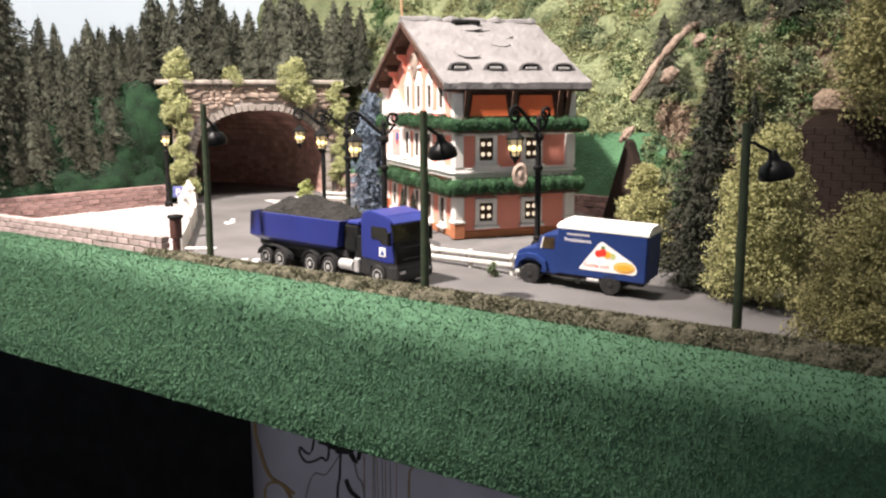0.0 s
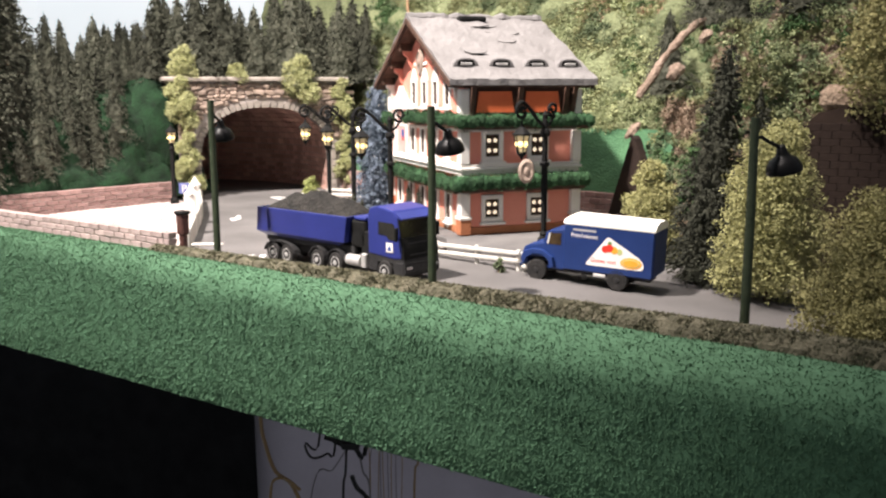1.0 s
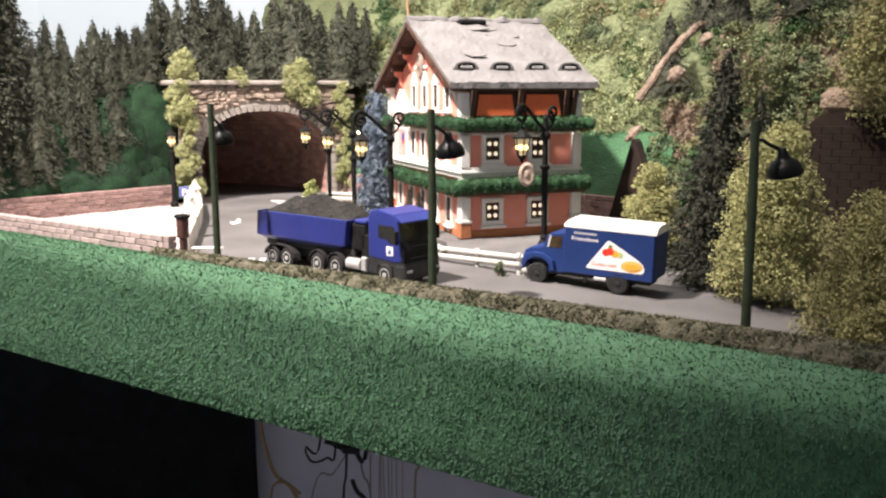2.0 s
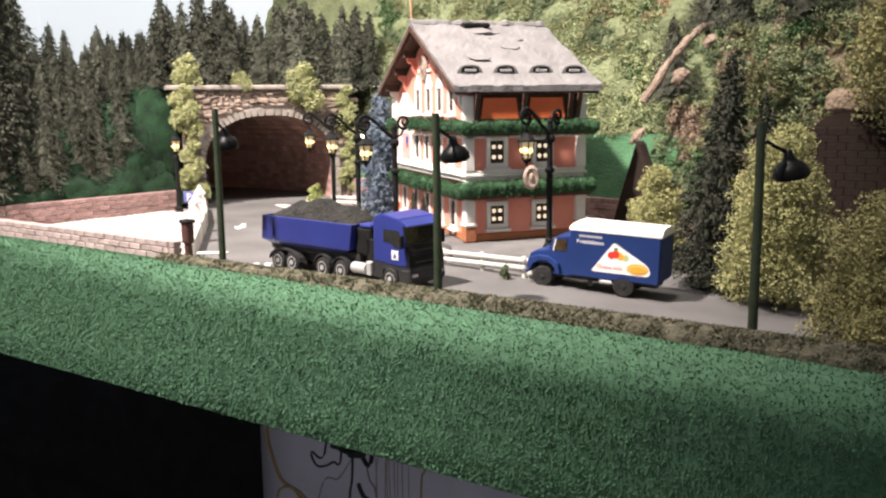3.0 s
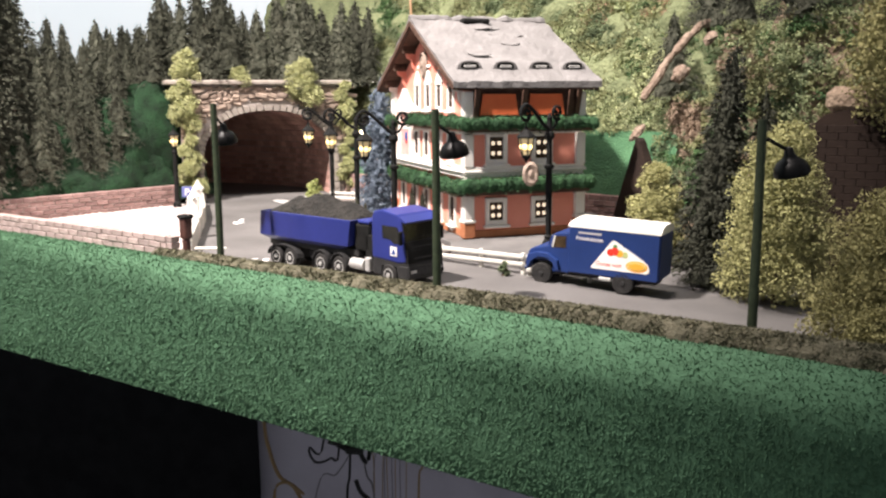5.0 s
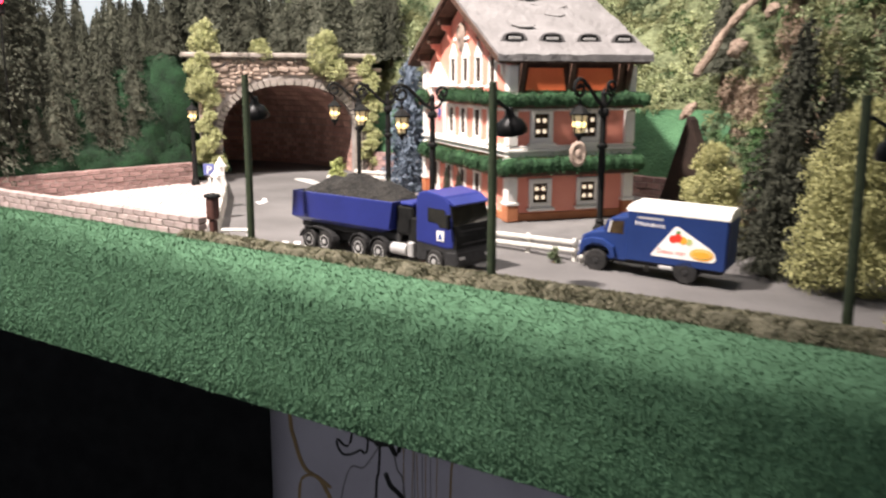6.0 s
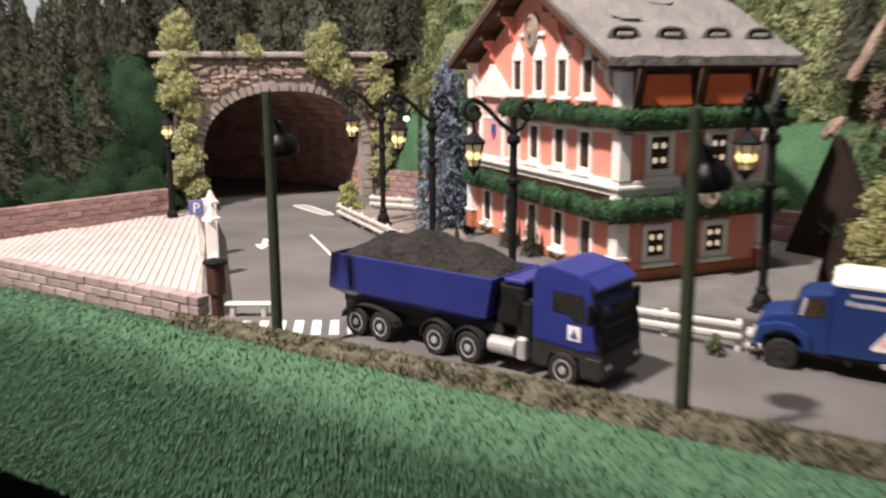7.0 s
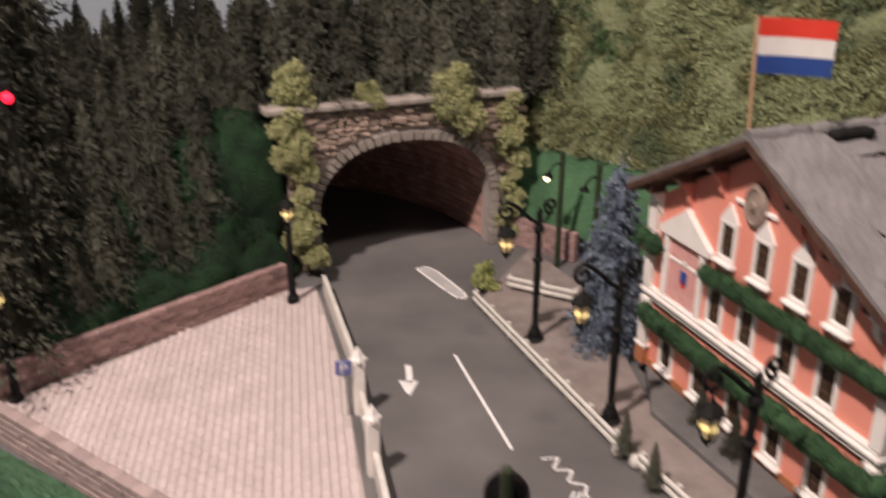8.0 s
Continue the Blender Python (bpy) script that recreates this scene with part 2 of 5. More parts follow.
def tube(bm, points, radius, sides=8, cap=True):
    """A round bar along points; radius is one number or one for each point."""
    pts = [Vector(p) for p in points]
    rings = []
    for i, p in enumerate(pts):
        way = (pts[min(i + 1, len(pts) - 1)] - pts[max(i - 1, 0)]).normalized()
        side = way.cross(Vector((0, 0, 1)) if abs(way.z) < 0.9 else Vector((1, 0, 0))).normalized()
        up = side.cross(way)
        r = radius[i] if isinstance(radius, (list, tuple)) else radius
        rings.append([bm.verts.new(p + r * (math.cos(a) * side + math.sin(a) * up)) for a in (2 * math.pi * k / sides for k in range(sides))])
    for a, b in zip(rings, rings[1:]):
        for k in range(sides):
            bm.faces.new((a[k], a[(k + 1) % sides], b[(k + 1) % sides], b[k]))
    if cap:
        bm.faces.new(rings[0])
        bm.faces.new(rings[-1][::-1])
    return bm


def lathe(bm, profile, sides=16, m=None):
    """Turned shape: profile rows of radius, height."""
    rings = []
    for r, z in profile:
        rings.append([bm.verts.new((r * math.cos(2 * math.pi * k / sides), r * math.sin(2 * math.pi * k / sides), z)) for k in range(sides)])
    for a, b in zip(rings, rings[1:]):
        for k in range(sides):
            bm.faces.new((a[k], a[(k + 1) % sides], b[(k + 1) % sides], b[k]))
    bm.faces.new(rings[0][::-1])
    bm.faces.new(rings[-1])
    if m is not None:
        bmesh.ops.transform(bm, matrix=m, verts=[v for ring in rings for v in ring])
    return bm


def prism(bm, outline, depth, m=None):
    """A flat outline (x, y) raised by depth along z."""
    low = [bm.verts.new((x, y, 0)) for x, y in outline]
    top = [bm.verts.new((x, y, depth)) for x, y in outline]
    n = len(low)
    for k in range(n):
        bm.faces.new((low[k], low[(k + 1) % n], top[(k + 1) % n], top[k]))
    bm.faces.new(low[::-1])
    bm.faces.new(top)
    if m is not None:
        bmesh.ops.transform(bm, matrix=m, verts=low + top)
    return bm


def upright(x=0, y=0, z=0, rz=0):
    """Stands a prism up: its outline in x and z, its depth towards -y."""
    return Matrix.LocRotScale((x, y, z), Euler((radians(90), 0, radians(rz))), None)


def along(a, b):
    """Length and heading in degrees from a to b in plan."""
    return math.hypot(b[0] - a[0], b[1] - a[1]), math.degrees(math.atan2(b[1] - a[1], b[0] - a[0]))


def leaves(count, lobes, size, rng, droop=0.0):
    """Many small leaves in the outer shells of some lobes (x, y, z, rx, ry, rz), as one mesh."""
    verts, faces = [], []
    weight = [l[3] * l[4] + l[3] * l[5] for l in lobes]
    for _ in range(count):
        x, y, z, rx, ry, rz = rng.choices(lobes, weight)[0]
        d = Vector((rng.gauss(0, 1), rng.gauss(0, 1), rng.gauss(0, 1))).normalized()
        r = rng.uniform(0.6, 1.06) * (0.82 + 0.36 * noise.noise(d * 2.3 + Vector((x, y, z))))
        c = Vector((x + d.x * rx * r, y + d.y * ry * r, z + d.z * rz * r))
        a = Vector((rng.gauss(0, 1), rng.gauss(0, 1), rng.gauss(0, 1) - droop)).normalized() * size * rng.uniform(0.6, 1.3)
        b = a.cross(Vector((rng.gauss(0, 1), rng.gauss(0, 1), rng.gauss(0, 1)))).normalized() * size * rng.uniform(0.35, 0.7)
        n = len(verts)
        verts += [(c - a)[:], (c + b)[:], (c + a)[:], (c - b)[:]]
        faces.append((n, n + 1, n + 2, n + 3))
    return verts, faces


def raw(name, verts, faces, material):
    data = bpy.data.meshes.new(name)
    data.from_pydata([(x * M, y * M, z * M) for x, y, z in verts], [], faces)
    data.materials.append(material)
    return data

# ---- the large structure ----
EDGE_A, EDGE_D, EDGE_N = Vector((-32.4, 59.0, 0)), Vector((0.866, -0.5, 0)), Vector((-0.5, -0.866, 0))


def edge_point(s, out, z):
    p = EDGE_A + EDGE_D * s + EDGE_N * out
    return Vector((p.x, p.y, z))


# baseboard with its asphalt top: one sheet
bm = bmesh.new()
cols, rows_ = 60, 50
grid = [[None] * (rows_ + 1) for _ in range(cols + 1)]
for i in range(cols + 1):
    s = -32 + i * 2.0
    for j in range(rows_ + 1):
        p = edge_point(s, 0.2 - j * 1.5, 0)
        grid[i][j] = bm.verts.new((p.x, p.y, ground(p.x, p.y)))
for i in range(cols):
    for j in range(rows_):
        bm.faces.new((grid[i][j], grid[i + 1][j], grid[i + 1][j + 1], grid[i][j + 1]))
single("road", bm, ASPHALT, "worn grey-brown asphalt road of a model layout", "road", kind="structure")

# grass-covered fascia of the baseboard, with a raised verge of turf behind it
def crest(s):
    """Offset and height of the verge's crest above the board's edge."""
    return -0.70 - 0.043 * (s - 30), 0.88 - 0.0103 * (s - 30)


def mat_top(s):
    o, z = crest(s)
    return o + 0.6, z - min(0.62, max(0.15, 0.40 + 0.011 * (s - 30)))


def fascia_row(s):
    o, z = mat_top(s)
    prof = [(o - 0.9, z - 0.25), (o - 0.35, z - 0.04)]
    for k in range(7):
        a = math.pi / 2 * k / 6
        prof.append((o + (2.0 - o) * math.sin(a), z - 1.5 * (1 - math.cos(a)) ** 1.1))
    low = prof[-1][1]
    prof += [(2.05, low + (-6.0 - low) * f) for f in (0.25, 0.5, 0.75)] + [(1.95, -6.0), (1.7, -6.2), (1.2, -6.05)]
    out = []
    for k, (o, z) in enumerate(prof):
        n = 0.07 * noise.noise(Vector((s * 0.5, k * 0.6, 3.0)))
        out.append(edge_point(s, o + n, z + n * 0.6))
    return out


bm = bmesh.new()
count = 150
strips = [[bm.verts.new(v) for v in fascia_row(-34 + i * 0.75)] for i in range(count)]
for a, b in zip(strips, strips[1:]):
    for k in range(len(a) - 1):
        bm.faces.new((a[k], a[k + 1], b[k + 1], b[k]))
fascia = single("baseboard_fascia", bm, GRASSMAT, "baseboard front edge covered with green artificial grass mat", "fascia", kind="structure", smooth=True)

rng = random.Random(5)
verts, faces = [], []
rows_of = [fascia_row(-20 + 0.25 * i) for i in range(314)]
for _ in range(210000):
    i = rng.randrange(313)
    g = rng.random()
    f = rng.uniform(0.0, 1.0) * (len(rows_of[0]) - 2.05)
    if f < 8 and rng.random() < 0.4:
        f = 8 + rng.uniform(0.0, 4.0)
    k = int(f)
    here, after = (rows_of[i][q].lerp(rows_of[i + 1][q], g) for q in (k, k + 1))
    p = here.lerp(after, f - k)
    nrm = EDGE_D.cross(after - here).normalized()
    if nrm.dot(EDGE_N) + nrm.z < 0:
        nrm = -nrm
    size = rng.uniform(0.05, 0.12)
    tip = p + nrm * size * 0.8 + Vector((rng.gauss(0, 0.045), rng.gauss(0, 0.045), rng.gauss(-0.04, 0.045)))
    side = Vector((rng.gauss(0, 1), rng.gauss(0, 1), rng.gauss(0, 0.6))).normalized() * size * 0.4
    n = len(verts)
    verts += [(p - side)[:], (p + side)[:], tip[:]]
    faces.append((n, n + 1, n + 2))
tagged(new("grass_fibres", raw("grass_fibres", verts, faces, BLADE)), "short bright green fibres of the grass mat", "grass", kind="stuff")

# strip of dry turf along the board's edge, which carries the lamp poles
VERGE = ((0.85, -0.8), (0.68, -0.42), (0.4, -0.12), (0.1, 0.02), (-0.25, -0.03), (-0.7, -0.2), (-1.1, -0.55), (-1.5, -1.1), (-1.8, -1.8))


def verge_point(s, o, z, lift=1.0):
    co, cz = crest(s)
    sink = 1.6 * min(1.0, max(0.0, (14.6 - s) / 1.6))
    return edge_point(s, co + o, cz + z * lift - sink)


bm = bmesh.new()
strips = []
for i in range(330):
    s = 10 + i * 0.2
    ring = []
    for k, (o, z) in enumerate(VERGE):
        n = noise.noise(Vector((s * 1.3, k * 0.7, 0))) + 0.7 * noise.noise(Vector((s * 3.7, k * 1.7, 5)))
        ring.append(bm.verts.new(verge_point(s, o + 0.13 * n, z + 0.11 * n)))
    strips.append(ring)
for a, b in zip(strips, strips[1:]):
    for k in range(len(a) - 1):
        bm.faces.new((a[k], a[k + 1], b[k + 1], b[k]))
single("turf_verge", bm, TURF, "uneven dry brown turf verge along the road edge", "verge", kind="structure")
verts, faces = [], []
for _ in range(42000):
    s = rng.uniform(14.2, 60)
    f = rng.uniform(0.4, 6.4)
    k = int(f)
    o, z = (VERGE[k][q] + (VERGE[k + 1][q] - VERGE[k][q]) * (f - k) for q in (0, 1))
    p = verge_point(s, o, z - 0.03)
    a = Vector((rng.gauss(0, 1), rng.gauss(0, 1), rng.uniform(0.3, 1.2))).normalized() * rng.uniform(0.06, 0.2)
    b = a.cross(Vector((rng.gauss(0, 1), rng.gauss(0, 1), 0.2))).normalized() * 0.05
    n = len(verts)
    verts += [(p - b)[:], (p + b)[:], (p + a)[:]]
    faces.append((n, n + 1, n + 2))
tagged(new("turf_fibres", raw("turf_fibres", verts, faces, TURFBIT)), "loose dry brown turf fibres", "turf", kind="stuff")


# banks: flocked slopes that rise from a base line
def bank(name, base, heights, run, material, label, rough=0.35, z0=0.0, up=26, step=0.6, category="hill"):
    bm = bmesh.new()
    pts = []
    for (a, ha), (b, hb) in zip(zip(base, heights), zip(base[1:], heights[1:])):
        n = max(1, int(along(a, b)[0] / step))
        pts += [(Vector((*a, 0)).lerp(Vector((*b, 0)), k / n), ha + (hb - ha) * k / n) for k in range(n)]
    pts.append((Vector((*base[-1], 0)), heights[-1]))
    cols = []
    for i, (p, h) in enumerate(pts):
        way = (pts[min(i + 4, len(pts) - 1)][0] - pts[max(i - 4, 0)][0]).normalized()
        back = Vector((-way.y, way.x, 0))
        col = []
        for k in range(up + 1):
            f = k / up
            q = p + back * run * f * (0.75 + 0.25 * f)
            z = z0 + (h - z0) * f
            n = rough * min(1, f * 5) * (noise.noise(q * 0.35 + Vector((0, 0, z * 0.35))) * 2 + noise.noise(q * 1.3 + Vector((0, 0, z * 1.3))))
            col.append(bm.verts.new((q.x - back.x * n, q.y - back.y * n, z + 0.4 * n)))
        cols.append(col)
    for a, b in zip(cols, cols[1:]):
        for k in range(up):
            bm.faces.new((a[k], b[k], b[k + 1], a[k + 1]))
    return single(name, bm, material, label, category, kind="structure", smooth=True)


LEFT_BASE = [(-75, 66), (-50, 61), (-40.3, 65.3), (-35, 72.2), (-29.7, 79.8), (-28.3, 85.5)]
bank("bank", LEFT_BASE, [7.2, 7.2, 7.4, 8.2, 10.2, 10.6], 4.5, BANK, "steep green flocked bank below the fir wood, coloured dark for fir shade", z0=0.4)
RIGHT_BASE = [(-18.6, 90.5), (-12.3, 85.8), (5.0, 70.6), (9, 67), (22, 58)]
bank("lawn_bank", RIGHT_BASE, [6.2, 6.2, 6.4, 6.4, 6.4], 2.2, LAWN, "smooth green flocked lawn embankment behind the house", 0.1, 1.6, 12)
back2 = [(-30, 100), (-17.3, 92.3), (-11.0, 87.6), (6.3, 72.4), (10.3, 69), (24, 60), (40, 50)]
bank("hillside", back2, [30, 30, 30, 30, 30, 30, 30], 10.0, HILL, "steep hillside with mixed yellow-green scatter foliage", 0.6, 6.0, 34)
bank("rocky_spur", [(6.4, 64.2), (9.0, 60.2), (12.5, 56.5), (20, 52.5), (32, 47)], [6.2, 10.5, 15.0, 17.5, 18], 5.0, ROCK, "rocky spur with brown earth and dark green scatter", 0.8, -0.5, 26, 0.5)

# plateau over the tunnel
PORTAL_C, PORTAL_P, PORTAL_Q = Vector((-22.95, 85.3, 0)), Vector((0.891, 0.454, 0)), Vector((0.454, -0.891, 0))
PORTAL_RZ = math.degrees(math.atan2(0.454, 0.891))
bm = bmesh.new()
cells = {}
for i in range(75):
    for j in range(30):
        x, y = -72 + i, 66 + j * 1.4
        p = Vector((x, y, 0))
        behind = -(p - PORTAL_C).dot(PORTAL_Q)
        left = (p - Vector((-40, 65.3, 0))).dot(Vector((-0.81, 0.59, 0)))
        if behind > 0.2 and (left > 2.0 or x > -30) or left > 3.3 and x < -28:
            cells[i, j] = bm.verts.new((x, y, 6.9 + 2.7 * min(1, max(0, (x + 42) / 12)) + 0.06 * max(0, y - 80) + 0.5 * noise.noise(Vector((x, y, 0)) * 0.3)))
for (i, j), v in cells.items():
    if all(k in cells for k in ((i + 1, j), (i + 1, j + 1), (i, j + 1))):
        bm.faces.new((v, cells[i + 1, j], cells[i + 1, j + 1], cells[i, j + 1]))
single("plateau", bm, BANK, "green flocked hilltop above the tunnel, coloured dark for fir shade", "hill", kind="structure", smooth=True)

# mound that closes the bank beside the portal
bm = bmesh.new()
bmesh.ops.create_icosphere(bm, subdivisions=4, radius=1.0)
for v in bm.verts:
    v.co *= 1 + 0.15 * noise.noise(v.co * 2.5)
    v.co = Vector((v.co.x * 2.6, v.co.y * 2.0, v.co.z * 5.2))
mound = PORTAL_C - PORTAL_P * 9.6 - PORTAL_Q * 1.4
single("bank_mound", bm, BANK, "green flocked mound beside the tunnel portal, coloured dark for shade", "hill", kind="structure", smooth=True, at=place(mound.x, mound.y, 5.0, 0, 0, PORTAL_RZ))

# painted sky behind the layout
bm = bmesh.new()
arc = [(-120, 40), (-112, 75), (-95, 100), (-60, 116), (-20, 122), (40, 118)]
low = [bm.verts.new((x, y, -8)) for x, y in arc]
top = [bm.verts.new((x, y, 90)) for x, y in arc]
for k in range(len(arc) - 1):
    bm.faces.new((low[k], low[k + 1], top[k + 1], top[k]))
single("backdrop", bm, SKY, "pale blue painted sky backdrop board", "backdrop", kind="structure")

# room under and around the layout
bm = a_box(-70, 80, 139.5, 141, -110, -8.2)
single("wall_back", bm, LILAC, "pale lilac-grey room wall below the layout", "wall", kind="structure")
single("black_curtain", a_box(-160, -40.9, 136, 137, -110, -8.2, 0.2), CLOTH, "black cloth hung below the layout", "curtain", kind="structure")
bm = bmesh.new()
box(bm, -200, 200, -160, 160, -112, -110)
single("floor", bm, ROOM, "dim room floor", "floor", kind="structure")
single("baseboard", a_box(-120, 60, 62, 112, -2.2, -0.9), WOOD, "wooden baseboard under the layout", "board", kind="structure")

# house slab and pavement
def slab(name, outline, z0, z1, material, label, bevel=0.06):
    bm = prism(bmesh.new(), outline, z1 - z0, Matrix.Translation((0, 0, z0)))
    bmesh.ops.recalc_face_normals(bm, faces=bm.faces)
    if bevel:
        edges = [e for e in bm.edges if all(v.co.z > z1 - 0.01 for v in e.verts)]
        bmesh.ops.bevel(bm, geom=edges, offset=bevel, segments=2, affect="EDGES", profile=0.5)
    return single(name, bm, material, label, "pavement", kind="structure")


slab("pavement", [(-18.0, 78.2), (-11.1, 64.2), (-8.0, 58.6), (-5.0, 55.0), (-4.0, 57.0), (-9.6, 68.0), (-11.5, 80.0), (-15, 86.5)], -0.1, 0.35, SIDEWALK, "brown-grey pavement strip beside the road")
slab("house_slab", [(-9.7, 66.7), (-4.6, 56.9), (-4.4, 54.9), (0.6, 52.7), (4.2, 57.6), (7.2, 64.5), (2, 76), (-9, 77)], -0.8, 0.66, SLABGREY, "grey concrete slab under the house")


# brick walls with bricks of their own
def brick_wall(name, a, b, height, thick, courses, length, material, label, z0=0.0, cap=None):
    run, heading = along(a, b)
    wall = root(name, a[0], a[1], z0, heading, label, "wall", kind="structure")
    part("core", a_box(0.05, run - 0.05, -thick / 2 + 0.06, thick / 2 - 0.06, -0.6, height - 0.05), MORTAR, wall)
    h = height / courses
    data = mesh_of("brick", a_box(-length / 2 + 0.025, length / 2 - 0.025, -thick / 2, thick / 2, 0.025, h - 0.02, 0.03), material)
    short = mesh_of("brick", a_box(-length / 4 + 0.025, length / 4 - 0.025, -thick / 2, thick / 2, 0.025, h - 0.02, 0.03), material)
    r = random.Random(len(name) + courses)
    for c in range(courses):
        x = 0.0
        first = c % 2
        while x < run - 0.1:
            d, w = (short, length / 2) if first or x + length > run + 0.1 else (data, length)
            first = 0
            shared("brick", d, wall, place(x + w / 2, r.uniform(-0.025, 0.025), c * h + r.uniform(-0.01, 0.01), 0, 0, r.uniform(-0.8, 0.8)))
            x += w
    return wall


brick_wall("parking_wall_front", (-40.4, 64.4), (-18.9, 51.6), 1.75, 0.55, 5, 0.95, PALEBRICK, "low weathered brick wall along the parking lot")
brick_wall("parking_wall_back", (-40.2, 65.4), (-29.6, 79.4), 1.75, 0.5, 5, 0.95, BRICK, "low brick wall below the wooded bank")
brick_wall("garden_wall", (-17.0, 88.9), (-12.2, 85.3), 2.0, 0.5, 5, 0.95, BRICK, "brick retaining wall below the lawn bank")
brick_wall("garden_wall", (-5.5, 79.4), (8.2, 67.4), 2.0, 0.5, 5, 0.95, BRICK, "brick retaining wall behind the house")

# parking lot
PK = [(-39.9, 65.0), (-19.4, 52.2), (-20.6, 57.0), (-21.6, 60.3), (-24.5, 70.5), (-27.9, 79.9), (-29.6, 79.0)]
slab("parking_lot", PK, -0.1, 0.06, JOINT, "pale block-paved parking lot", 0)


def inside(x, y, poly):
    hit = False
    for (x0, y0), (x1, y1) in zip(poly, poly[1:] + poly[:1]):
        if (y0 > y) != (y1 > y) and x < (x1 - x0) * (y - y0) / (y1 - y0) + x0:
            hit = not hit
    return hit


lot = bpy.data.objects["parking_lot"]
ux, uy = math.cos(radians(104)), math.sin(radians(104))
block = mesh_of("paving_block", a_box(-0.375, 0.375, -0.17, 0.17, 0.0, 0.06, 0.02), PAVING)
verts, faces, near = [], [], 0
for j in range(60):
    for i in range(44):
        lx, ly = i * 0.77 + (0.385 if j % 2 else 0), j * 0.38
        x, y = -19.0 + lx * ux - ly * uy, 50 + lx * uy + ly * ux
        if not all(inside(x + dx, y + dy, PK) for dx in (-0.15, 0.15) for dy in (-0.15, 0.15)):
            continue
        if near < 290:
            near += 1
            shared("paving_block", block, lot, place(x, y, 0.062, 0, 0, 104))
        else:
            n = len(verts)
            for z, k in ((0.062, 1.0), (0.118, 0.95)):
                for sx, sy in ((-1, -1), (1, -1), (1, 1), (-1, 1)):
                    dx, dy = sx * 0.375 * k, sy * 0.17 * (k - (0.05 if z > 0.1 else 0))
                    verts.append((x + dx * ux - dy * uy, y + dx * uy + dy * ux, z))
            faces += [(n + 4, n + 5, n + 6, n + 7)] + [(n + k, n + (k + 1) % 4, n + 4 + (k + 1) % 4, n + 4 + k) for k in range(4)]
rest = tagged(new("paving_blocks", raw("paving_blocks", verts, faces, PAVING)), kind="stuff")
rest.parent = lot

# ---- tunnel portal ----
portal = root("tunnel_portal", PORTAL_C.x, PORTAL_C.y, 0, PORTAL_RZ, "rubble stone tunnel portal with a round arch", "tunnel portal", kind="structure")
HALF, SPRING, CROWN, WALL_TOP = 5.85, 3.4, 7.9, 10.1


def flat(a):
    """Cosine and sine of a slightly flattened arch."""
    c, s = math.cos(a), math.sin(a)
    return math.copysign(abs(c) ** 0.86, c), max(0.0, s) ** 0.86


def arch(grow=0.0, n=28, foot=-0.3):
    pts = [(HALF + grow, foot)]
    for k in range(n + 1):
        a = math.pi * k / n
        c, s = flat(a)
        pts.append(((HALF + grow) * c, SPRING + (CROWN - SPRING + grow) * s))
    return pts + [(-HALF - grow, foot)]


bm = bmesh.new()
n = 40
L, R = -7.6, 7.4
inner = arch(0.0, n)
outer = [(R, -0.3)] + [(R if k < 8 else L if k > n - 8 else R + (L - R) * (k - 8) / (n - 16), -0.3 + (WALL_TOP + 0.3) * min(1, min(k, n - k) / 8) if min(k, n - k) < 8 else WALL_TOP) for k in range(n + 1)] + [(L, -0.3)]
for y in (0.0, 1.2):
    for p in (inner, outer):
        for x, z in p:
            bm.verts.new((x, y, z))
bm.verts.ensure_lookup_table()
w = len(inner)
for k in range(w - 1):
    a, b = k, k + 1
    bm.faces.new([bm.verts[i] for i in (a, b, w + b, w + a)])
    bm.faces.new([bm.verts[i] for i in (2 * w + a, 3 * w + a, 3 * w + b, 2 * w + b)])
    bm.faces.new([bm.verts[i] for i in (a, 2 * w + a, 2 * w + b, b)])
    bm.faces.new([bm.verts[i] for i in (w + a, w + b, 3 * w + b, 3 * w + a)])
bmesh.ops.remove_doubles(bm, verts=bm.verts, dist=0.001)
part("wall_core", bm, MORTAR, portal)
r = random.Random(9)
for k in range(35):
    a0, a1 = math.pi * k / 35 + 0.010, math.pi * (k + 1) / 35 - 0.010
    o = [((HALF + g) * flat(a)[0], SPRING + (CROWN - SPRING + g) * flat(a)[1]) for a, g in ((a0, -0.05), (a0, 0.5 + r.uniform(-.06, .06)), (a1, 0.5 + r.uniform(-.06, .06)), (a1, -0.05))]
    bm = prism(bmesh.new(), o, 0.5 + r.uniform(0, 0.06), upright(0, 0.25, 0))
    bmesh.ops.recalc_face_normals(bm, faces=bm.faces)
    part("arch_stone", bm, ARCHSTONE, portal)
for side in (-1, 1):
    for k in range(6):
        x = side * (HALF + 0.27)
        part("arch_stone", a_box(x - 0.33, x + 0.33, -0.26, 0.3, k * 0.6 + 0.02, k * 0.6 + 0.58, 0.05), ARCHSTONE, portal)
z = 0.0
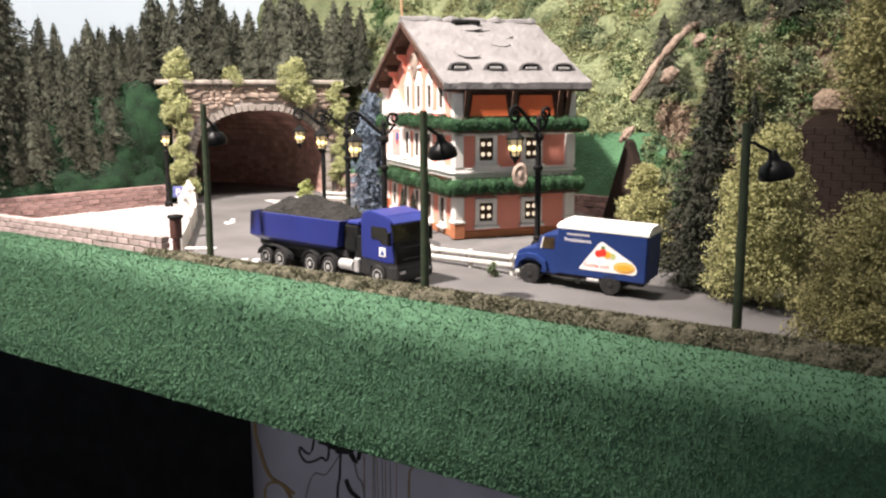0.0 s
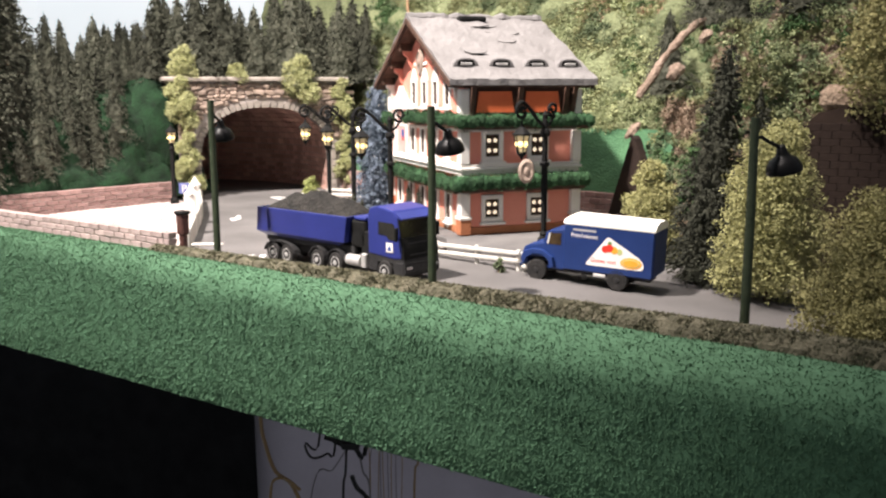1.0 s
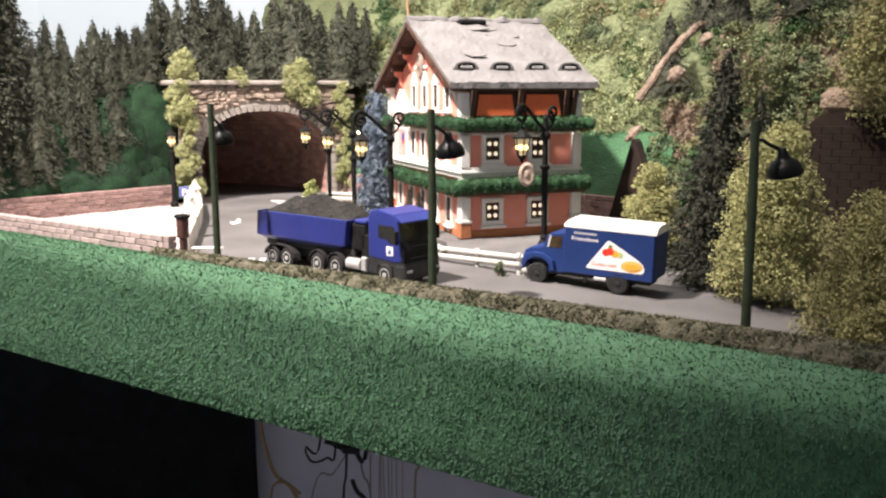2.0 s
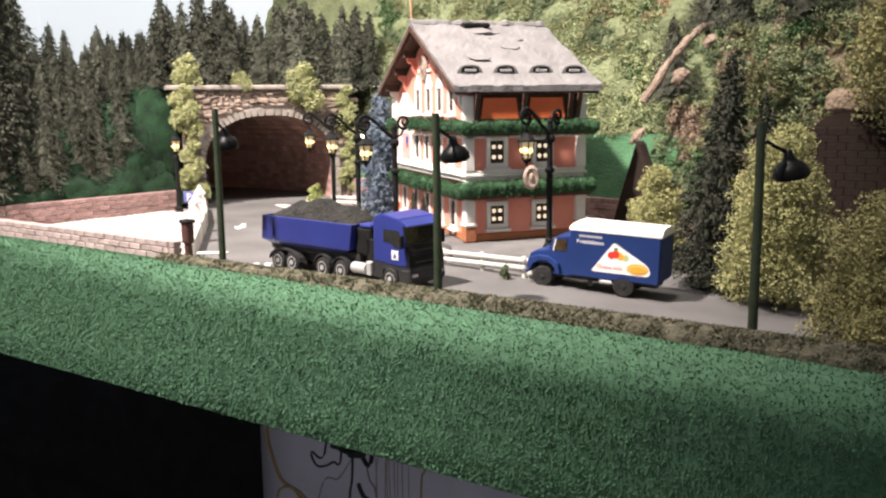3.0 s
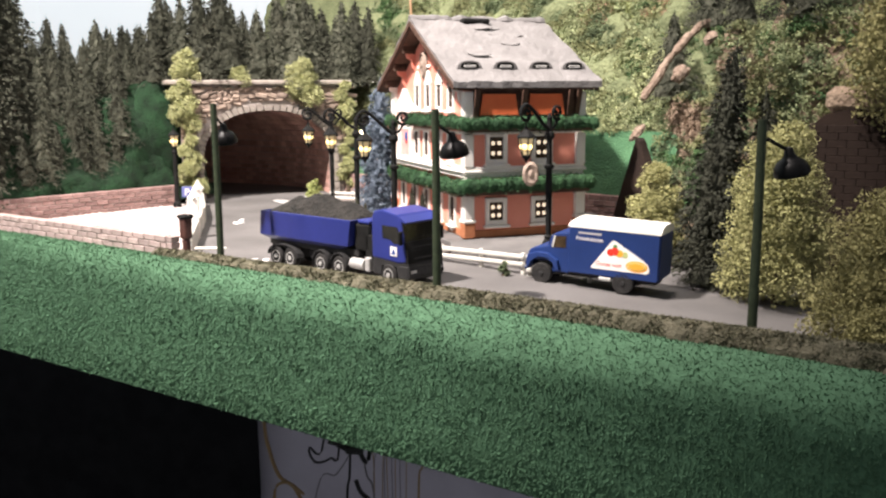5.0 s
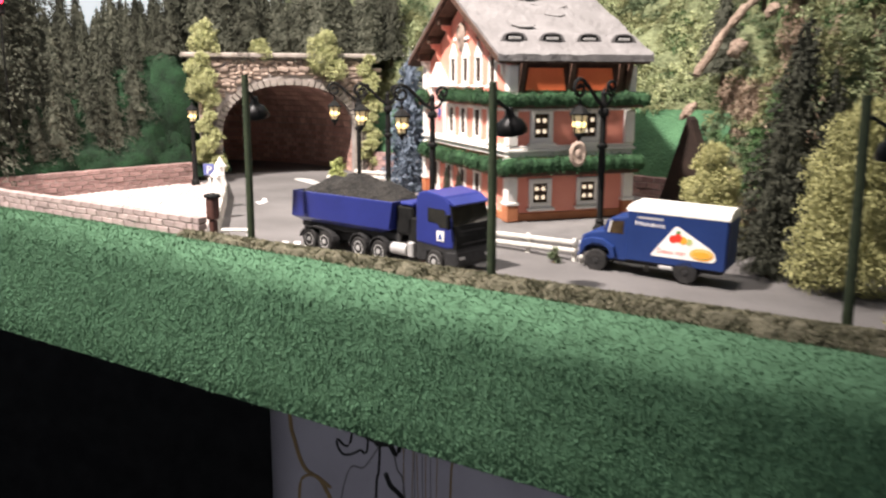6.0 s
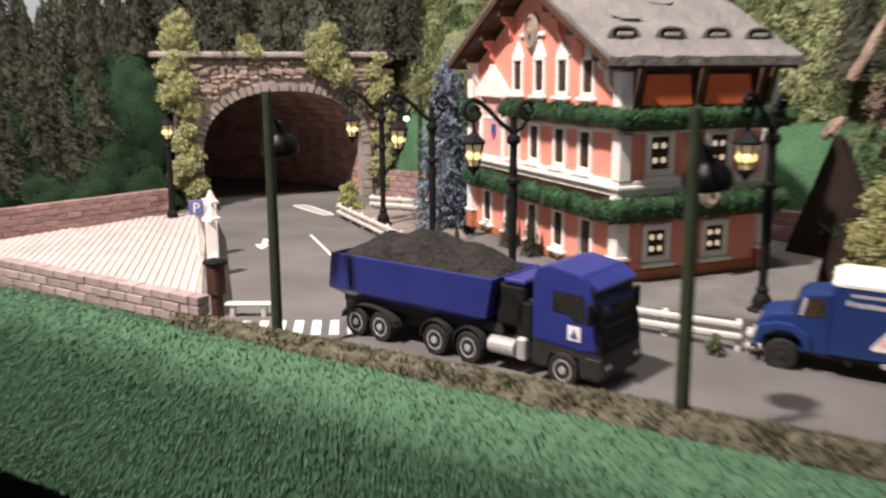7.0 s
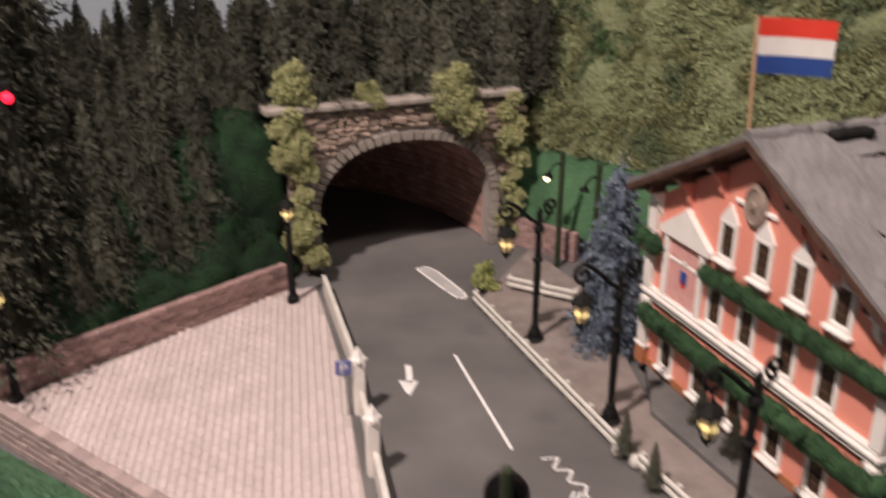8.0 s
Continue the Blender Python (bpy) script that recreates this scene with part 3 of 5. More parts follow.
while z < WALL_TOP - 0.2:
    h = r.uniform(0.24, 0.5)
    x = L
    while x < R:
        w = r.uniform(0.35, 1.15)
        cx, cz = x + w / 2, z + h / 2
        grow = 0.62
        free = abs(cx) > HALF + 0.7 + w / 2 or cz > SPRING and (cx / (HALF + grow + w / 2)) ** 2 + ((cz - SPRING) / (CROWN - SPRING + grow + h)) ** 2 > 1
        if free:
            bm = a_box(-w / 2 + 0.03, w / 2 - 0.03, -0.18, 0.12, -h / 2 + 0.03, h / 2 - 0.03, 0.07)
            for v in bm.verts:
                v.co.x += r.uniform(-0.09, 0.09)
                v.co.z += r.uniform(-0.08, 0.08)
            part("stone", bm, STONE, portal, at=place(cx, r.uniform(-0.14, 0.06), cz + r.uniform(-0.06, 0.06), r.uniform(-6, 6), r.uniform(-16, 16), r.uniform(-5, 5)))
        x += w
    z += h
bm = a_box(L - 1.2, R + 0.3, -0.5, 1.3, WALL_TOP, WALL_TOP + 0.42, 0.1)
part("coping", bm, ARCHSTONE, portal, "pale stone coping along the portal top")

# brick-lined tunnel that bends to the left behind the portal
bm = bmesh.new()
rings = []
for k in range(27):
    ang = radians(-2 + 3.2 * k)
    cx, cy = -15 + 15 * math.cos(ang), 1.15 + 15 * math.sin(ang)
    rings.append([bm.verts.new((cx + x * 1.04 * math.cos(ang), cy + x * 1.04 * math.sin(ang), zz if zz < SPRING else zz + 0.15)) for x, zz in arch(0.0, 20)])
for a, b in zip(rings, rings[1:]):
    for k in range(len(a) - 1):
        bm.faces.new((a[k], b[k], b[k + 1], a[k + 1]))
bm.faces.new(rings[-1])
part("tunnel_lining", bm, MORTAR, portal, "grey mortar lining of the tunnel")
verts, faces = [], []


def bend(ang, x, z):
    cx, cy = -15 + 15 * math.cos(ang), 1.15 + 15 * math.sin(ang)
    return (cx + x * math.cos(ang), cy + x * math.sin(ang), z)


for side in (1, -1):
    for c in range(18):
        for i in range(60):
            a0 = radians(-2) + (i + 0.5 * (c % 2)) * 0.042
            a1 = a0 + 0.039
            if a1 > 1.38:
                continue
            f0, f1 = c * 0.42 + 0.03, c * 0.42 + 0.40
            quad = []
            for d in (0.0, 0.10):
                for a, f in ((a0, f0), (a1, f0), (a1, f1), (a0, f1)):
                    if f < SPRING:
                        x, zz = HALF * 1.04, f
                    else:
                        t = min((f - SPRING) / (CROWN - SPRING), 0.999) * math.pi / 2 * 0.95
                        x, zz = HALF * 1.04 * math.cos(t), SPRING + (CROWN + 0.15 - SPRING) * math.sin(t)
                    k = 1 - d / HALF
                    quad.append(bend(a, side * x * k, zz if f < SPRING else SPRING + (zz - SPRING) * k))
            n = len(verts)
            verts += quad
            faces += [(n + 4, n + 5, n + 6, n + 7)] + [(n + k, n + (k + 1) % 4, n + 4 + (k + 1) % 4, n + 4 + k) for k in range(4)]
lining = tagged(new("tunnel_bricks", raw("tunnel_bricks", verts, faces, TUNNELBRICK)), "red-brown bricks of the tunnel wall", kind="stuff")
lining.parent = portal

# ---- walls and markings of the road ----
def marking(name, pts, width, label, closed=False):
    bm = bmesh.new()
    pts = [Vector((*p, 0)) for p in pts]
    if closed:
        pts.append(pts[0])
    for a, b in zip(pts, pts[1:]):
        d = (b - a).normalized() * width * 0.45
        s = Vector((-d.y, d.x, 0)).normalized() * width / 2
        q = [a - d + s, a - d - s, b + d - s, b + d + s]
        bm.faces.new([bm.verts.new((v.x, v.y, ground(v.x, v.y) + 0.025)) for v in q])
    return single(name, bm, PAINT, label, "road marking", kind="structure")


marking("centre_line", [(-18.9, 72.1), (-15.9, 64.1)], 0.16, "white dash painted on the asphalt")
for q in range(3):
    marking("zigzag_end_mark", [(-13.5 + 0.24 * q, 60.9 - 0.05 * q), (-13.35 + 0.24 * q, 61.3 - 0.05 * q)], 0.12, "short white bar painted on the asphalt")
marking("zigzag_line", [(-14.6, 63.45), (-13.9, 63.6), (-14.15, 62.75), (-13.35, 62.75), (-13.6, 61.95), (-12.8, 61.8), (-13.0, 61.1), (-12.4, 60.7)], 0.11, "white zigzag painted on the asphalt")
isl = [(-22.2, 83.2), (-21.6, 83.6), (-20.9, 83.0), (-19.0, 80.0), (-18.7, 79.1), (-19.2, 79.0), (-20.0, 80.0)]
bm = bmesh.new()
bm.faces.new([bm.verts.new((x, y, 0.02)) for x, y in isl])
single("traffic_island_paint", bm, CONCRETE, "grey painted traffic island", "road marking", kind="structure")
marking("traffic_island_line", isl, 0.16, "white outline of the traffic island", True)
bm = bmesh.new()
for tri in ([(-21.35, 70.9), (-21.0, 70.8), (-20.75, 69.2), (-21.05, 69.2)], [(-21.45, 69.3), (-20.5, 69.4), (-20.75, 68.0), (-21.0, 68.3)]):
    bm.faces.new([bm.verts.new((x, y, 0.026)) for x, y in tri])
single("arrow_marking", bm, PAINT, "worn white arrow painted on the asphalt", "road marking", kind="structure")
bm = bmesh.new()
for k in range(9):
    x0 = -18.9 + k * 0.66
    q = [(x0, 54.4 + 0.03 * k), (x0 + 0.34, 54.4 + 0.03 * k), (x0 + 0.60, 52.6 + 0.02 * k), (x0 + 0.24, 52.6 + 0.02 * k)]
    bm.faces.new([bm.verts.new((x, y, 0.024)) for x, y in q])
single("zebra_crossing", bm, PAINT, "white zebra stripes on the asphalt", "road marking", kind="structure")
# low wall between parking lot and road
bm = bmesh.new()
line = [(-27.2, 79.2), (-23.9, 70.3), (-20.95, 60.4), (-19.4, 55.2)]
for a, b in zip(line, line[1:]):
    run, heading = along(a, b)
    box(bm, 0, run + 0.1, -0.13, 0.13, -0.1, 1.15, 0.04, Matrix.LocRotScale((*a, 0), Euler((0, 0, radians(heading))), None))
single("parking_divider", bm, OFFWHITE, "low pale grey wall between parking lot and road", "wall", kind="structure")

# ---- plants ----
def fir_meshes(seed, height, radius, material, branches=170, needles=26, power=0.92, droop=0.42):
    """A bottle-brush fir: many drooping boughs thick with needles, round a dense inner core."""
    r = random.Random(seed)
    verts, faces = [], []
    shift = Vector((seed * 1.7, 0, 0))

    def reach(d, f):
        return radius * (1 - f) ** power * (1 + 0.30 * noise.noise(d * 1.1 + Vector((0, 0, f * 5.0)) + shift)) + 0.10

    rings = []
    for i in range(15):
        f = i / 14
        ring = []
        for k in range(11):
            a = 2 * math.pi * (k + 0.5 * (i % 2)) / 11
            d = Vector((math.cos(a), math.sin(a), 0))
            w = reach(d, f) * 0.55 * r.uniform(0.7, 1.15)
            ring.append(len(verts))
            verts.append((d.x * w, d.y * w, height * (0.09 + 0.88 * f) - 0.2 * w))
        rings.append(ring)
    for a, b in zip(rings, rings[1:]):
        faces += [(a[k], a[(k + 1) % 11], b[(k + 1) % 11], b[k]) for k in range(11)]
    for i in range(branches):
        f = 1 - (1 - (i + 0.5) / branches) ** 0.62
        a = i * 2.39996 + r.uniform(-0.3, 0.3)
        d = Vector((math.cos(a), math.sin(a), 0))
        s = Vector((-d.y, d.x, 0))
        z = height * (0.09 + 0.90 * f)
        length = reach(d, f) * r.uniform(0.72, 1.15)
        drop = -droop * length * r.uniform(0.6, 1.4)
        spread = 0.10 + 0.17 * length
        for t in range(needles):
            g = 0.3 + 0.7 * r.random() ** 0.7
            c = d * length * g + s * r.gauss(0, spread * 0.6) * (1.15 - 0.6 * g)
            c.z = z + drop * g * g + 0.10 * length * g ** 5 + r.gauss(0, 0.07)
            tip = (d * r.uniform(0.2, 1.0) + s * r.gauss(0, 0.45) + Vector((0, 0, r.gauss(-0.35, 0.3)))).normalized() * r.uniform(0.16, 0.32)
            b = tip.cross(Vector((r.gauss(0, 1), r.gauss(0, 1), r.gauss(0, 1)))).normalized() * r.uniform(0.035, 0.075)
            n = len(verts)
            verts += [(c - b)[:], (c + b)[:], (c + tip)[:]]
            faces.append((n, n + 1, n + 2))
    n = len(verts)
    verts += [(0.07, 0, height * 0.95), (-0.05, 0.06, height * 0.95), (-0.05, -0.06, height * 0.95), (0, 0, height * 1.04)]
    faces += [(n, n + 1, n + 3), (n + 1, n + 2, n + 3), (n + 2, n, n + 3)]
    trunk = tube(bmesh.new(), [(0, 0, -0.8), (0, 0, height * 0.5), (0, 0, height * 0.96)], [0.22, 0.14, 0.03], 7)
    return raw("crown", verts, faces, material), mesh_of("trunk", trunk, BARK)


FIRS = [fir_meshes(11 + k, 9.0, rad, NEEDLE, n) for k, (rad, n) in enumerate(((2.9, 190), (2.4, 175), (3.2, 200), (2.1, 165)))]


def fir(kind, x, y, z, height, label="dark green flocked model fir tree", group="fir wood", lean=0.0, turn=0.0):
    crown, trunk = FIRS[kind]
    f = height / 9.0
    ob = new("fir_tree")
    ob.empty_display_size = 0.01
    ob.matrix_world = place(x, y, z, lean, lean, turn) @ Matrix.Diagonal((f * 0.97, f * 0.97, f, 1))
    tagged(ob, label, "tree", group)
    for name, data in (("crown", crown), ("trunk", trunk)):
        shared(name, data, ob, Matrix())
    return ob


r = random.Random(21)
# wood on the left bank
for k in range(68):
    s = (k // 4 + r.uniform(0.1, 0.9)) / 17
    row = k % 4
    a, b = Vector((-52, 61.5, 0)), Vector((-30.5, 80.5, 0))
    p = a.lerp(b, s) if s > 0.0 else a
    if s < 0.45:
        p = Vector((-52, 61.3, 0)).lerp(Vector((-40.5, 66, 0)), s / 0.45)
    else:
        p = Vector((-40.5, 66, 0)).lerp(Vector((-31.0, 79.3, 0)), (s - 0.45) / 0.55)
    d = (1.2, 2.3, 3.8, 5.8)[row] + r.uniform(-0.4, 0.4)
    if s > 0.93 and row < 2:
        continue
    p += Vector((-0.80, 0.60, 0)) * d
    z = (2.4, 4.2, 6.2, 7.0)[row] + (0, 0.6, 1.4, 2.2)[row] * max(0, s - 0.6) * 2.5 + r.uniform(-0.4, 0.4)
    fir(r.randrange(4), p.x, p.y, z, r.uniform(4.4, 6.4) * (2.35 if (p - Vector((-37.95, 69.1, 0))).length > 3.4 and p.x < -0.6 - 0.574 * (p.y - 6.2) - 0.5 else 1), lean=r.uniform(-2, 2), turn=r.uniform(0, 360))
for k in range(32):
    s, d = r.random(), r.uniform(7, 20)
    p = Vector((-54, 66, 0)).lerp(Vector((-33, 80, 0)), s) + Vector((-0.80, 0.60, 0)) * (d - 3)
    fir(r.randrange(4), p.x, p.y, 6.6 + 2.5 * s, r.uniform(4.6, 7.2) * (2.5 if p.x < -0.6 - 0.574 * (p.y - 6.2) - 0.5 else 1), lean=r.uniform(-2, 2), turn=r.uniform(0, 360))
# deeper wood on the hilltop
for k in range(84):
    y = 83 + 21 * ((k // 12) + r.random()) / 7
    f = ((k % 12) + r.random()) / 12
    x = -0.6 - 0.574 * (y - 6.2) - 7 + f * 22
    g = min(1, max(0, (f - 0.3) / 0.45))
    top = 9 + (y - 6) * (r.uniform(0.008, 0.042) + 0.042 * g)
    fir(r.choice((1, 3, 3)), x, y, 7.0 + 1.8 * g, max(5.0, top - 7.0 - 1.8 * g), lean=r.uniform(-2, 2), turn=r.uniform(0, 360))
# wood above the tunnel
for k in range(30):
    u = -10.0 + 20.5 * ((k % 10) + r.uniform(0.15, 0.85)) / 10
    back = (2.0, 4.6, 7.4)[k // 10] + r.uniform(-0.4, 0.4)
    p = PORTAL_C + PORTAL_P * u - PORTAL_Q * back
    fir(r.randrange(4), p.x, p.y, 9.9, r.uniform(6.5, 9.5), lean=r.uniform(-2, 2), turn=r.uniform(0, 360))
# firs among the rocks beside the house
for x, y, z, h in ((12.6, 56.0, 1.0, 8.2), (9.9, 50.9, -0.9, 4.4), (8.7, 51.9, -0.9, 4.8), (9.7, 68.5, 8.5, 6.0), (12.6, 62.5, 13.0, 6.0), (15.6, 60.0, 13.0, 7.5), (11.5, 66.5, 13.0, 6.0)):
    fir(r.randrange(4), x, y, z, h, "dark flocked fir beside the rocky spur", "firs by the rocks", r.uniform(-2, 2), r.uniform(0, 360))

crown, trunk = fir_meshes(55, 12.4, 2.0, NEEDLE, 420, 24, 0.7)
tall = root("fir_tree", 9.0, 52.6, -0.9, 0, "tall dense dark fir leaning over beside the rocks", "tree", "firs by the rocks")
shared("crown", crown, tall, place(0, 0, 0, 0, 5, 0))
shared("trunk", trunk, tall, place(0, 0, 0, 0, 5, 0))

# blue spruce by the house, hung with tiny pale lights
crown, trunk = fir_meshes(77, 9.6, 1.75, BLUENEEDLE, 360, 24, 0.5)
spruce = root("blue_spruce", -11.05, 73.5, 0.35, 0, "blue-green spruce with frosted tips beside the house", "tree")
shared("crown", crown, spruce, place(0, 0, -0.7) @ Matrix.Diagonal((1.1, 1.1, 1.1, 1)))
shared("trunk", trunk, spruce, Matrix())
bead = bmesh.new()
bmesh.ops.create_icosphere(bead, subdivisions=1, radius=0.035)
bead = mesh_of("fairy_light", bead, WHITE)
for k in range(34):
    f = r.random()
    a = r.uniform(0, 6.28)
    rad = 1.8 * (1 - f) ** 0.5
    shared("fairy_light", bead, spruce, place(rad * math.cos(a), rad * math.sin(a), 2.2 + 8.2 * f))


def bush(name, x, y, z, lobes, count, size, material, label, seed, category="bush", trunk=True, group=""):
    ob = root(name, x, y, z, 0, label, category, group)
    rr = random.Random(seed)
    v, f = leaves(count, lobes, size, rr)
    shared("foliage", raw("foliage", v, f, material), ob, Matrix())
    if trunk:
        bm = bmesh.new()
        top = max(lobes, key=lambda l: l[2])
        tube(bm, [(0, 0, -0.3), (0.1, 0, top[2] * 0.5), (top[0] * 0.6, top[1] * 0.6, top[2])], [0.2, 0.13, 0.05], 7)
        for l in lobes[:5]:
            tube(bm, [(0.05, 0, min(l[2], top[2]) * 0.45), (l[0] * 0.8, l[1] * 0.8, l[2])], [0.09, 0.03], 6)
        part("trunk", bm, BARK, ob)
    return ob


def lobes_of(rx, h, n, seed, base=0.0):
    rr = random.Random(seed)
    out = []
    for k in range(n):
        f = (k + 0.5) / n
        w = rx * (0.55 + 0.6 * math.sin(math.pi * min(0.95, 0.25 + 0.7 * f))) * 0.62
        a = k * 2.4 + rr.uniform(-0.4, 0.4)
        off = rx * 0.5 * (1 - 0.7 * f)
        out.append((off * math.cos(a), off * math.sin(a), base + (h - w * 0.8) * f + w * 0.25, w, w, w * 0.85))
    return out


bush("yellow_bush", 7.3, 58.2, -0.6, lobes_of(2.0, 6.0, 8, 1), 18000, 0.08, FOAM, "light yellow-green foam bush below the rocks", 31)
bush("yellow_bush", 11.5, 49.1, -0.9, lobes_of(2.8, 8.7, 14, 2), 44000, 0.078, FOAM, "tall yellow-green foam bush beside the road", 32)
bush("olive_bush", 13.2, 41.0, -1.2, lobes_of(3.0, 6.6, 12, 3), 46000, 0.072, FOAM2, "rounded olive-green foam bush at the road's end", 33)
bush("olive_bush", 12.2, 38.4, -1.2, lobes_of(1.6, 2.8, 6, 13), 13000, 0.07, FOAM2, "low olive foam bush on the verge", 43)
bush("olive_tree", 18.6, 50.0, -1.0, [(l[0], l[1], l[2] + 8.6, *l[3:]) for l in lobes_of(4.2, 9.5, 14, 4)], 30000, 0.12, FOAM2, "tall olive-green tree hanging over the rocks", 34, "tree")
# ivy round the portal
for u, z, w, h, out, n in ((-7.5, 6.2, 1.7, 4.6, 0.6, 6500), (-7.0, 0.8, 1.5, 5.4, 0.9, 6000), (-7.0, 10.4, 1.4, 2.9, -0.1, 3200), (-2.4, 10.2, 1.1, 1.6, 0.0, 1600), (3.0, 8.5, 2.0, 4.2, 0.5, 6800), (6.9, 5.4, 1.4, 5.4, 0.5, 5200), (7.1, 0.6, 1.2, 5.2, 0.6, 4600)):
    p = PORTAL_C + PORTAL_P * u + PORTAL_Q * out
    lob = [(l[0], l[1] * 0.5, l[2], l[3], l[4] * 0.7, l[5]) for l in lobes_of(w, h, 6, int(z * 10))]
    bush("ivy", p.x, p.y, z, lob, int(n * 2.6), 0.08, IVY, "yellow-green foam ivy on the tunnel portal", int(z * 7), "ivy", True, "ivy on the portal")
bush("shrub", -17.7, 79.8, 0.3, lobes_of(0.85, 2.0, 6, 8), 1800, 0.10, FOAM3, "pale green shrub at the end of the guard rail", 36)

bush("shrub", -1.45, 51.2, -0.15, lobes_of(0.35, 0.8, 4, 18), 400, 0.07, HF1, "tiny green tuft at the foot of the guard rail", 38)

# scatter foliage over the hillsides
def scatter(name, a, b, z0, z1, run0, run1, clumps, size, mats, label, seed):
    rr = random.Random(seed)
    buckets = {m.name: [[], [], m] for m in mats}
    A, B = Vector((*a, 0)), Vector((*b, 0))
    way = (B - A).normalized()
    back = Vector((-way.y, way.x, 0))
    for _ in range(clumps):
        f, g = rr.random(), rr.random()
        p = A.lerp(B, f) + back * (run0 + (run1 - run0) * g * (0.75 + 0.25 * g) - 0.15)
        z = z0 + (z1 - z0) * g
        pick = noise.noise(Vector((p.x, p.y, z)) * 0.33 + Vector((seed, 0, 0)))
        k = int(min(len(mats) - 1, max(0, (pick + 0.42) / 0.84 * len(mats) + rr.uniform(-0.5, 0.5))))
        m = mats[k]
        w = rr.uniform(0.35, 0.8) * size
        v, fc = leaves(40, [(p.x, p.y, z, w, w, w * 0.8)], 0.092, rr)
        bucket = buckets[m.name]
        n = len(bucket[0])
        bucket[0] += v
        bucket[1] += [tuple(i + n for i in q) for q in fc]
    for m, (v, f, material) in buckets.items():
        if v:
            tagged(new(name, raw(name, v, f, material)), label, "foliage", kind="stuff")


scatter("hill_foliage", (-17.3, 92.3), (-11.0, 87.6), 6.3, 22, 0, 6.5, 900, 0.8, [GREENF, HF1, HF2, HF2, HF3], "mixed scatter foliage on the hillside", 3)
scatter("hill_foliage", (-11.0, 87.6), (6.3, 72.4), 6.3, 24, 0, 7.0, 3900, 0.8, [HF1, HF2, HF2, HF3, HF3], "mixed scatter foliage on the hillside", 3)
scatter("hill_foliage", (6.3, 72.4), (24, 60), 6.3, 24, 0, 7.0, 1600, 0.8, [GREENF, HF1, HF2, GREENF], "mixed scatter foliage on the hillside", 3)
scatter("autumn_foliage", (1.5, 76.6), (8.5, 70.5), 14.5, 20, 3.2, 5.6, 330, 0.8, [FOAM3, PINKF, PINKF], "pinkish autumn scatter high on the hillside", 4)
scatter("spur_foliage", (6.6, 63.6), (9.0, 60.2), 2, 9, 0, 4.0, 330, 0.7, [GREENF, HF1, HF2, ROCK], "dark green scatter on the rocky spur", 5)
scatter("spur_foliage", (9.0, 60.2), (12.5, 56.5), 2, 13, 0, 4.6, 520, 0.7, [GREENF, HF1, HF2, ROCK], "dark green scatter on the rocky spur", 5)
scatter("spur_foliage", (12.5, 56.5), (20, 52.5), 3, 16, 0, 4.8, 900, 0.8, [GREENF, HF2, HF3, HF1], "olive scatter on the rocky spur", 6)

scatter("pale_foliage", (0.5, 77.5), (9.0, 70.0), 6.6, 16, 0.2, 3.9, 900, 0.8, [HF3, PALEF, PALEF], "pale yellow-green scatter low on the hillside", 8)
scatter("ridge_foliage", (11.0, 55.6), (15.0, 57.6), 7.6, 12.6, 0.0, 0.9, 150, 0.7, [HF3, HF2], "pale grassy ridge on the rocky spur", 9)


def rock_lump(x, y, z, rx, ry, rz, seed, label):
    bm = bmesh.new()
    bmesh.ops.create_icosphere(bm, subdivisions=4, radius=1.0)
    for v in bm.verts:
        v.co *= 1 + 0.30 * noise.noise(v.co * 1.3 + Vector((seed, 0, 0))) + 0.13 * noise.noise(v.co * 4 + Vector((0, seed, 0)))
        v.co = Vector((v.co.x * rx, v.co.y * ry, v.co.z * rz))
    return single("rock", bm, PALEROCK, label, "rock", "bare rocks on the spur", at=place(x, y, z, 0, -50, 20))


bm = bmesh.new()
way = [Vector((6.9, 62.4, 8.6)), Vector((8.2, 63.3, 10.7)), Vector((9.5, 64.3, 12.1)), Vector((10.5, 65.1, 12.9)), Vector((11.6, 66.0, 13.8))]
pts = [way[k // 8].lerp(way[k // 8 + 1], k % 8 / 8) for k in range(32)]
pts = [q + Vector((0.15 * noise.noise(q * 0.9), 0, 0.2 * noise.noise(q * 1.1 + Vector((5, 0, 0))))) for q in pts]
tube(bm, [q[:] for q in pts], [0.24 + 0.12 * noise.noise(q * 1.7) for q in pts], 9)
single("rock_ridge", bm, PALEROCK, "narrow bare tan rock ridge on the wooded spur", "rock", "bare rocks on the spur")
rock_lump(9.0, 61.9, 10.2, 0.6, 0.4, 0.42, 3.3, "bare pinkish brown rock patch among dark scatter")
rock_lump(10.4, 60.6, 12.2, 0.5, 0.4, 0.25, 5.3, "bare pinkish brown rock patch among dark scatter")
rock_lump(6.75, 63.6, 6.6, 0.6, 0.4, 0.24, 7.3, "bare pinkish brown rock above the wing wall")

